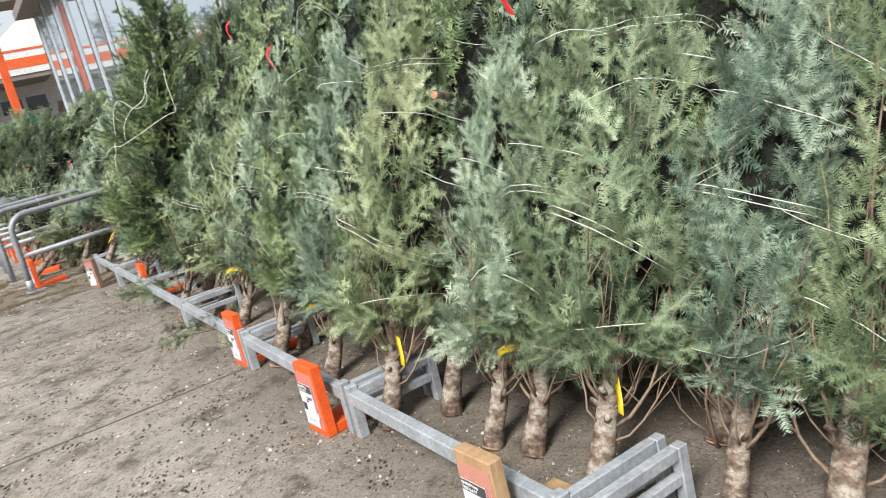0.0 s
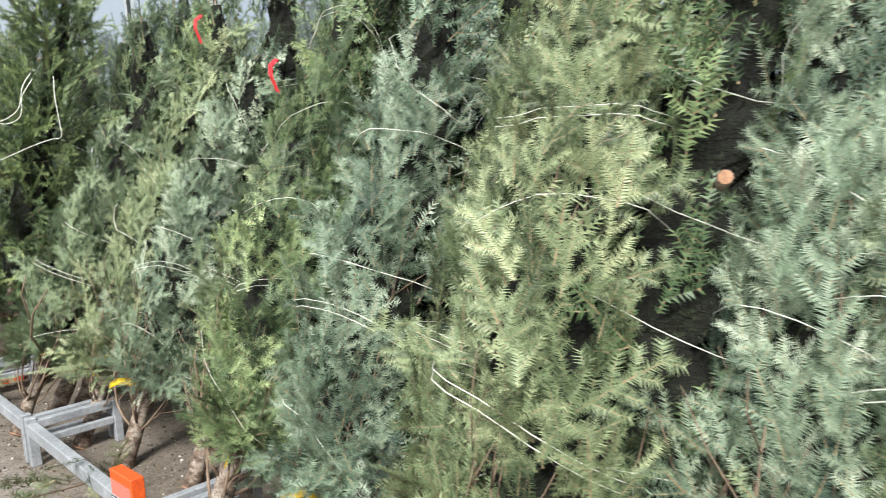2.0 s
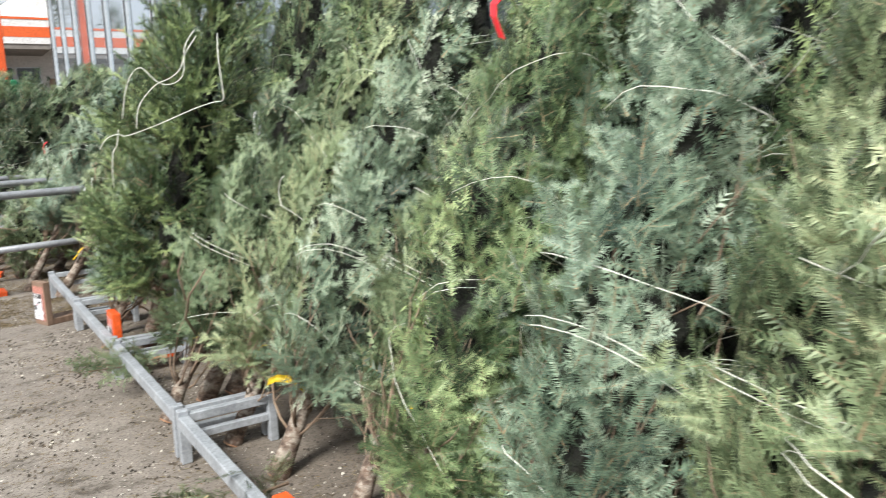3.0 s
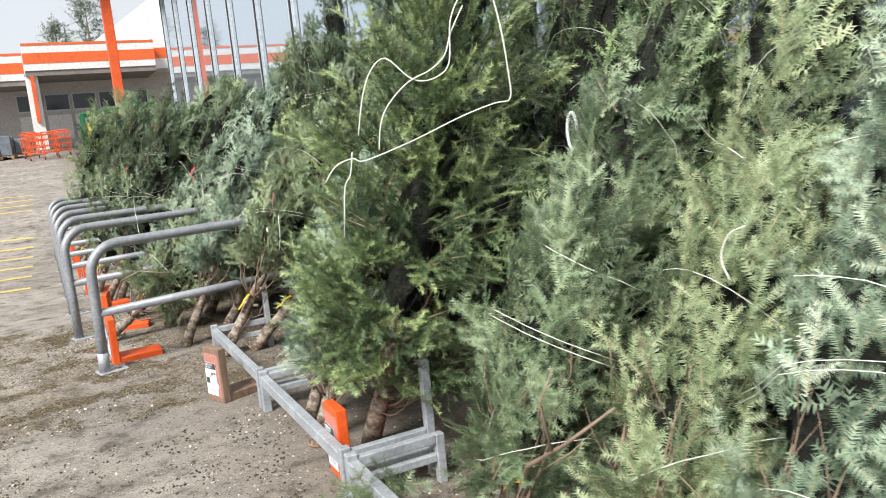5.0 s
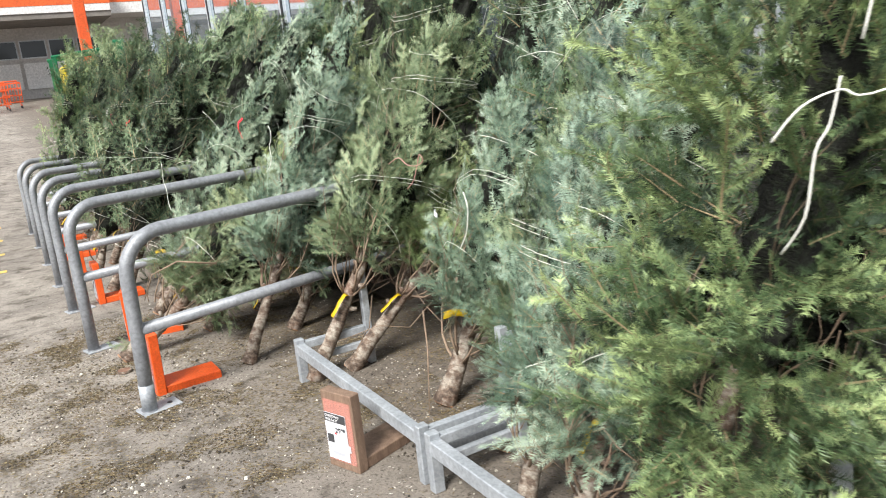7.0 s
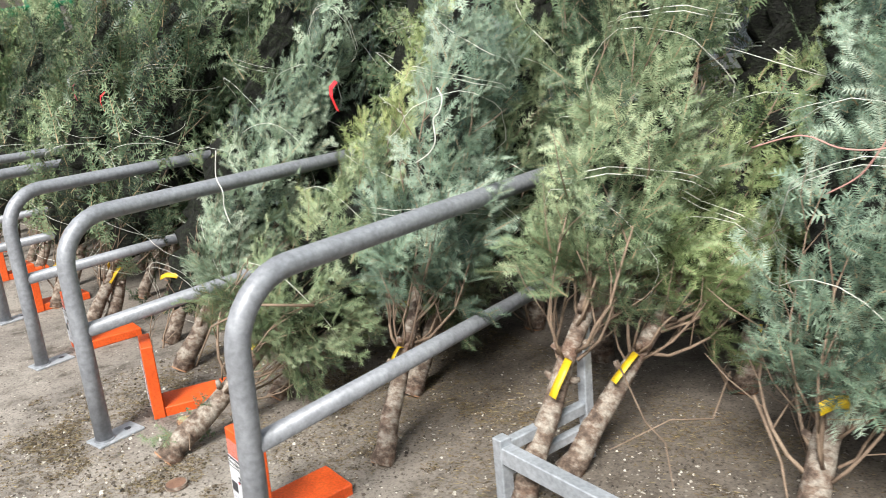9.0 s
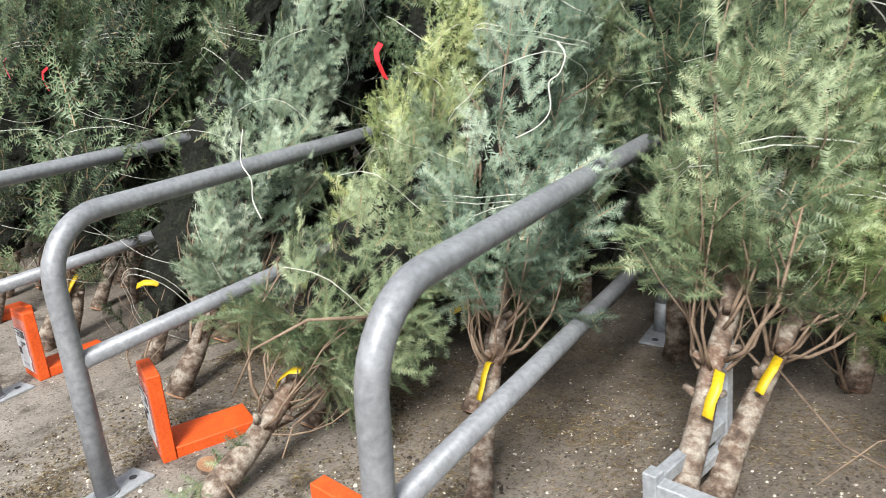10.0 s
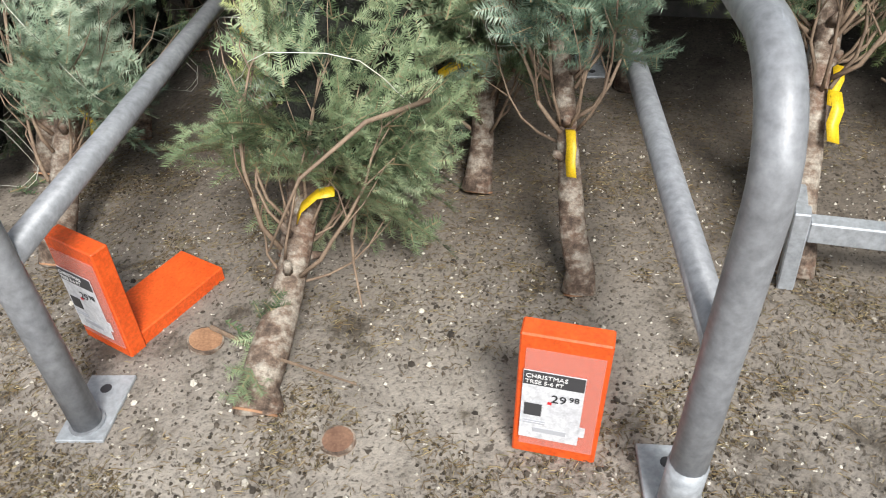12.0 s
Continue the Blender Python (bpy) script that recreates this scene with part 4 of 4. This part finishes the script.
for x, y, z, mat, word in ((2.9, 4.55, 1.64, RED, "red"), (2.9, 4.1, 1.443, RED, "red"), (2.9, 2.29, 1.36, RED, "red"),
                           (2.6, 10.02, 1.117, RED, "red"), (2.27, 12.35, 1.21, PINK, "pink"), (2.33, 12.05, 1.14, RED, "red"), (2.8, 13.4, 1.56, RED, "red")):
    hanging("ribbon", [(x + 0.02, y + 0.01, z + 0.05), (x - 0.01, y, z + 0.03), (x - 0.02, y - 0.012, z), (x - 0.012, y - 0.03, z - 0.05)], (0.004, 0.026, 0.008), mat, f"{word} plastic ribbon tied on a fir twig")
hanging("ribbon", [(2.26, 12.4, 1.27), (2.24, 12.36, 1.265), (2.235, 12.31, 1.25)], (0.01, 0.01, 0.035), PAPER, "white paper label tied on a fir twig")
loop = [(3.03 + 0.008 * math.sin(a), 6.06 - 0.013 * math.sin(a), 1.235 + 0.055 * math.cos(a)) for a in [2 * math.pi * k / 16 for k in range(17)]]
tagged(part("string_loop", tube(loop, 0.005, 6), PAPER, smooth=True), "white looped tie hanging in a fir tree", "string")
stub = thing("branch_stub", pose(2.83, 2.65, 1.139, 0, -80, 30), "pale sawn stub of a fir branch", "branch")
part("stub", tube([(0, 0, -0.12), (0, 0, 0.0)], [0.011, 0.013], 10), BARK, stub)
part("cut_face", tube([(0, 0, 0.0), (0, 0, 0.003)], 0.012, 10), CUTWOOD, stub)
for x, y, r, tilt, wood in ((1.95, 10.25, 0.036, 14, CUTWOOD), (1.77, 9.845, 0.03, 0, OLDWOOD)):
    d = thing("wood_disc", pose(x, y, 0.004, tilt, 0, 20), "thin sawn disc of trunk wood lying on the concrete", "wood disc", "sawn discs")
    part("face", tube([(0, 0, 0.0), (0, 0, 0.012)], r, 18), wood, d)
    part("bark_rim", tube([(0, 0, 0.0005), (0, 0, 0.011)], r + 0.004, 18), BARK, d)


def sprig(x, y, z, yaw, count, colour, seed, span=0.35):
    me = foliage_mesh("needles", seed, span, 0.02, 0.1, count, 2, 40)
    t = thing("fallen_sprig", Matrix.Translation((x, y, z)) @ Euler((0, radians(80), radians(yaw))).to_matrix().to_4x4(), "broken green fir sprig lying at the foot of the rack", "fir sprig", "fallen sprigs")
    o = shared("needles", me, t, NEEDLES[colour])
    o["kind"] = "stuff"
    part("stem", tube([(0, 0, -0.1), (0.01, 0, 0.12), (0, 0.01, span)], [0.006, 0.004, 0.002], 6), TWIG, t)


for x, y, z, yaw, n, c, seed in ((2.52, 6.45, 0.12, 215, 14, "green", 501), (2.5, 4.8, 0.12, 200, 9, "green", 502), (1.93, 10.14, 0.06, 250, 3, "green", 503)):
    sprig(x, y, z, yaw, n, c, seed)


def scatter(name, count, region, size, mat, shape, label, category, seed, heap=0.0):
    """Countless small pieces on the ground, in one mesh."""
    rng = np.random.RandomState(seed)
    vs, fs = [], []
    for i in range(count):
        x0, x1, y0, y1 = region
        x, y = rng.uniform(x0, x1), rng.uniform(y0, y1)
        # clumps, or tight heaps
        if heap and noise.noise((x * 4.2, y * 4.2, 7)) + 0.45 * noise.noise((x * 13, y * 13, 8)) < heap + rng.uniform(-0.08, 0.08):
            continue
        if not heap and noise.noise((x * 2.3, y * 2.3, seed)) + 0.25 * noise.noise((x * 9, y * 9, seed)) < rng.uniform(-0.35, 0.3):
            continue
        a, s = rng.uniform(0, 6.28), size * rng.uniform(0.5, 1.6)
        c, w = math.cos(a), math.sin(a)
        n = len(vs)
        if shape == "needle":
            vs += [(x - c * s, y - w * s, 0.003), (x + w * 0.0011, y - c * 0.0011, 0.005), (x + c * s, y + w * s, 0.004)]
            fs.append((n, n + 1, n + 2))
        else:
            h = s * rng.uniform(0.5, 0.9)
            for k in range(5):
                b = a + k * 1.2566
                r = s * rng.uniform(0.7, 1.15)
                vs.append((x + r * math.cos(b), y + r * math.sin(b), 0.0))
            for k in range(5):
                b = a + k * 1.2566 + 0.4
                r = s * rng.uniform(0.4, 0.75)
                vs.append((x + r * math.cos(b), y + r * math.sin(b), h))
            for k in range(5):
                fs.append((n + k, n + (k + 1) % 5, n + 5 + (k + 1) % 5, n + 5 + k))
            fs.append((n + 5, n + 6, n + 7, n + 8, n + 9))
    me = bpy.data.meshes.new(name)
    me.from_pydata(vs, [], fs)
    me.materials.append(mat)
    return tagged(new(name, me), label, category, kind="stuff")


def gravel_material():
    m = material("mixed_gravel", (0.4, 0.37, 0.33), 0.85)
    g = node(m, "ShaderNodeNewGeometry")
    paint(m, ramp(m, g.outputs["Random Per Island"], [(0.0, (0.03, 0.025, 0.02)), (0.55, (0.11, 0.09, 0.07)), (0.8, (0.33, 0.30, 0.25)), (0.96, (0.68, 0.64, 0.56))]))
    return m


def litter_material(name, tones):
    m = material(name, (0.2, 0.15, 0.07), 0.8)
    g = node(m, "ShaderNodeNewGeometry")
    paint(m, ramp(m, g.outputs["Random Per Island"], tones))
    return m


GRAVEL, DRY = gravel_material(), litter_material("mixed_fallen_needles", [(0.0, (0.06, 0.045, 0.025)), (0.5, (0.17, 0.115, 0.055)), (0.8, (0.15, 0.13, 0.065)), (1.0, (0.40, 0.31, 0.17))])
scatter("gravel", 15000, (0.9, 3.0, 8.2, 11.0), 0.0032, GRAVEL, "stone", "small mixed gravel and soil crumbs on the concrete", "gravel", 21)
scatter("gravel", 6500, (0.4, 3.0, 2.6, 7.9), 0.005, GRAVEL, "stone", "small mixed gravel and soil crumbs on the concrete", "gravel", 22)
SOIL = litter_material("dark_soil_crumbs", [(0.0, (0.02, 0.016, 0.012)), (0.6, (0.06, 0.047, 0.034)), (0.9, (0.13, 0.10, 0.07)), (1.0, (0.45, 0.42, 0.36))])
scatter("soil_crumbs", 26000, (0.9, 2.6, 8.2, 11.0), 0.0034, SOIL, "stone", "dark soil crumbs heaped in patches on the concrete", "soil", 27, 0.22)
scatter("needle_litter", 90000, (0.9, 2.9, 8.2, 11.0), 0.011, DRY, "needle", "brown fallen fir needles lying in small heaps", "needles", 28, 0.2)
scatter("soil_crumbs", 14000, (0.5, 2.6, 2.6, 8.2), 0.005, SOIL, "stone", "dark soil crumbs heaped in patches on the concrete", "soil", 29, 0.25)
scatter("pebbles", 900, (1.0, 2.4, 8.2, 10.9), 0.0062, GRAVEL, "stone", "larger pale pebbles scattered on the concrete", "pebbles", 25)
scatter("needle_litter", 75000, (1.1, 3.3, 8.2, 11.0), 0.009, DRY, "needle", "brown and green fallen fir needles on the concrete", "needles", 23)
scatter("needle_litter", 30000, (1.2, 3.4, 2.0, 8.0), 0.013, DRY, "needle", "brown and green fallen fir needles on the concrete", "needles", 24)


# ---- loose strings, dry bits ----
STRINGS = (
    ("pinkish", material("faded_pink_string", (0.55, 0.30, 0.26), 0.8), [(2.70, 8.47, 0.98), (2.69, 8.36, 1.01), (2.68, 8.28, 0.99), (2.68, 8.21, 0.99), (2.68, 8.16, 1.01), (2.68, 8.18, 1.03), (2.68, 8.2, 1.0), (2.68, 8.24, 0.94), (2.68, 8.3, 0.9)]),
    ("white", ROPE, [(2.53, 9.32, 1.14), (2.53, 9.3, 1.11), (2.53, 9.32, 1.07), (2.53, 9.35, 1.05), (2.53, 9.35, 0.99), (2.53, 9.39, 0.95), (2.53, 9.46, 0.92)]),
    ("white", ROPE, [(2.18, 10.13, 0.98), (2.18, 10.17, 0.89), (2.18, 10.13, 0.84), (2.18, 10.14, 0.78), (2.18, 10.11, 0.73)]),
    ("white", ROPE, [(2.58, 7.75, 0.95), (2.57, 7.72, 0.92), (2.57, 7.72, 0.89), (2.57, 7.74, 0.83), (2.57, 7.78, 0.78)]),
    ("white", ROPE, [(2.82, 5.26, 1.04), (2.82, 5.3, 1.02), (2.82, 5.32, 0.97), (2.82, 5.3, 0.93)]),
)
for word, mat, pts in STRINGS:
    vs = [Vector(p) for p in pts]
    fine = []
    for i in range(len(vs) - 1):
        a, c, d, e = vs[max(i - 1, 0)], vs[i], vs[i + 1], vs[min(i + 2, len(vs) - 1)]
        for s in (0, 0.25, 0.5, 0.75):
            fine.append(0.5 * ((2 * c) + (d - a) * s + (2 * a - 5 * c + 4 * d - e) * s * s + (3 * c - a - 3 * d + e) * s ** 3))
    tagged(part("loose_string", tube(fine + [vs[-1]], 0.0016, 5), mat, smooth=True), f"loose {word} string caught in a fir tree", "string", "loose strings")
hanging("ribbon", [(2.56, 7.89, 0.882), (2.55, 7.88, 0.88), (2.552, 7.87, 0.872)], (0.004, 0.006, 0.014), PAPER, "crumpled white paper label in a fir tree")

for pts, w in (([(2.60, 5.78, 0.38), (2.53, 5.65, 0.49), (2.50, 5.45, 0.62), (2.53, 5.32, 0.73)], 0.007),
               ([(2.50, 5.5, 0.59), (2.48, 5.5, 0.70), (2.5, 5.47, 0.78)], 0.004),
               ([(2.80, 8.52, 0.36), (2.75, 8.42, 0.24), (2.68, 8.33, 0.01)], 0.005),
               ([(2.92, 8.66, 0.34), (2.78, 8.62, 0.27), (2.66, 8.66, 0.3), (2.5, 8.72, 0.26)], 0.003),
               ([(2.75, 8.9, 0.36), (2.64, 8.72, 0.28), (2.56, 8.6, 0.3), (2.48, 8.52, 0.25)], 0.003),
               ([(2.35, 9.98, 0.3), (2.15, 9.95, 0.2), (2.05, 9.9, 0.21), (1.98, 9.86, 0.16)], 0.005),
               ([(2.3, 9.8, 0.46), (2.12, 9.86, 0.5), (2.0, 9.95, 0.44), (1.95, 10.02, 0.3)], 0.006)):
    bm = tube(pts, [w * (1 - 0.6 * k / (len(pts) - 1)) for k in range(len(pts))], 6)
    tagged(part("bare_branch", bm, TWIG, smooth=True), "bare brown broken fir branch among the trunks", "branch", "bare branches")
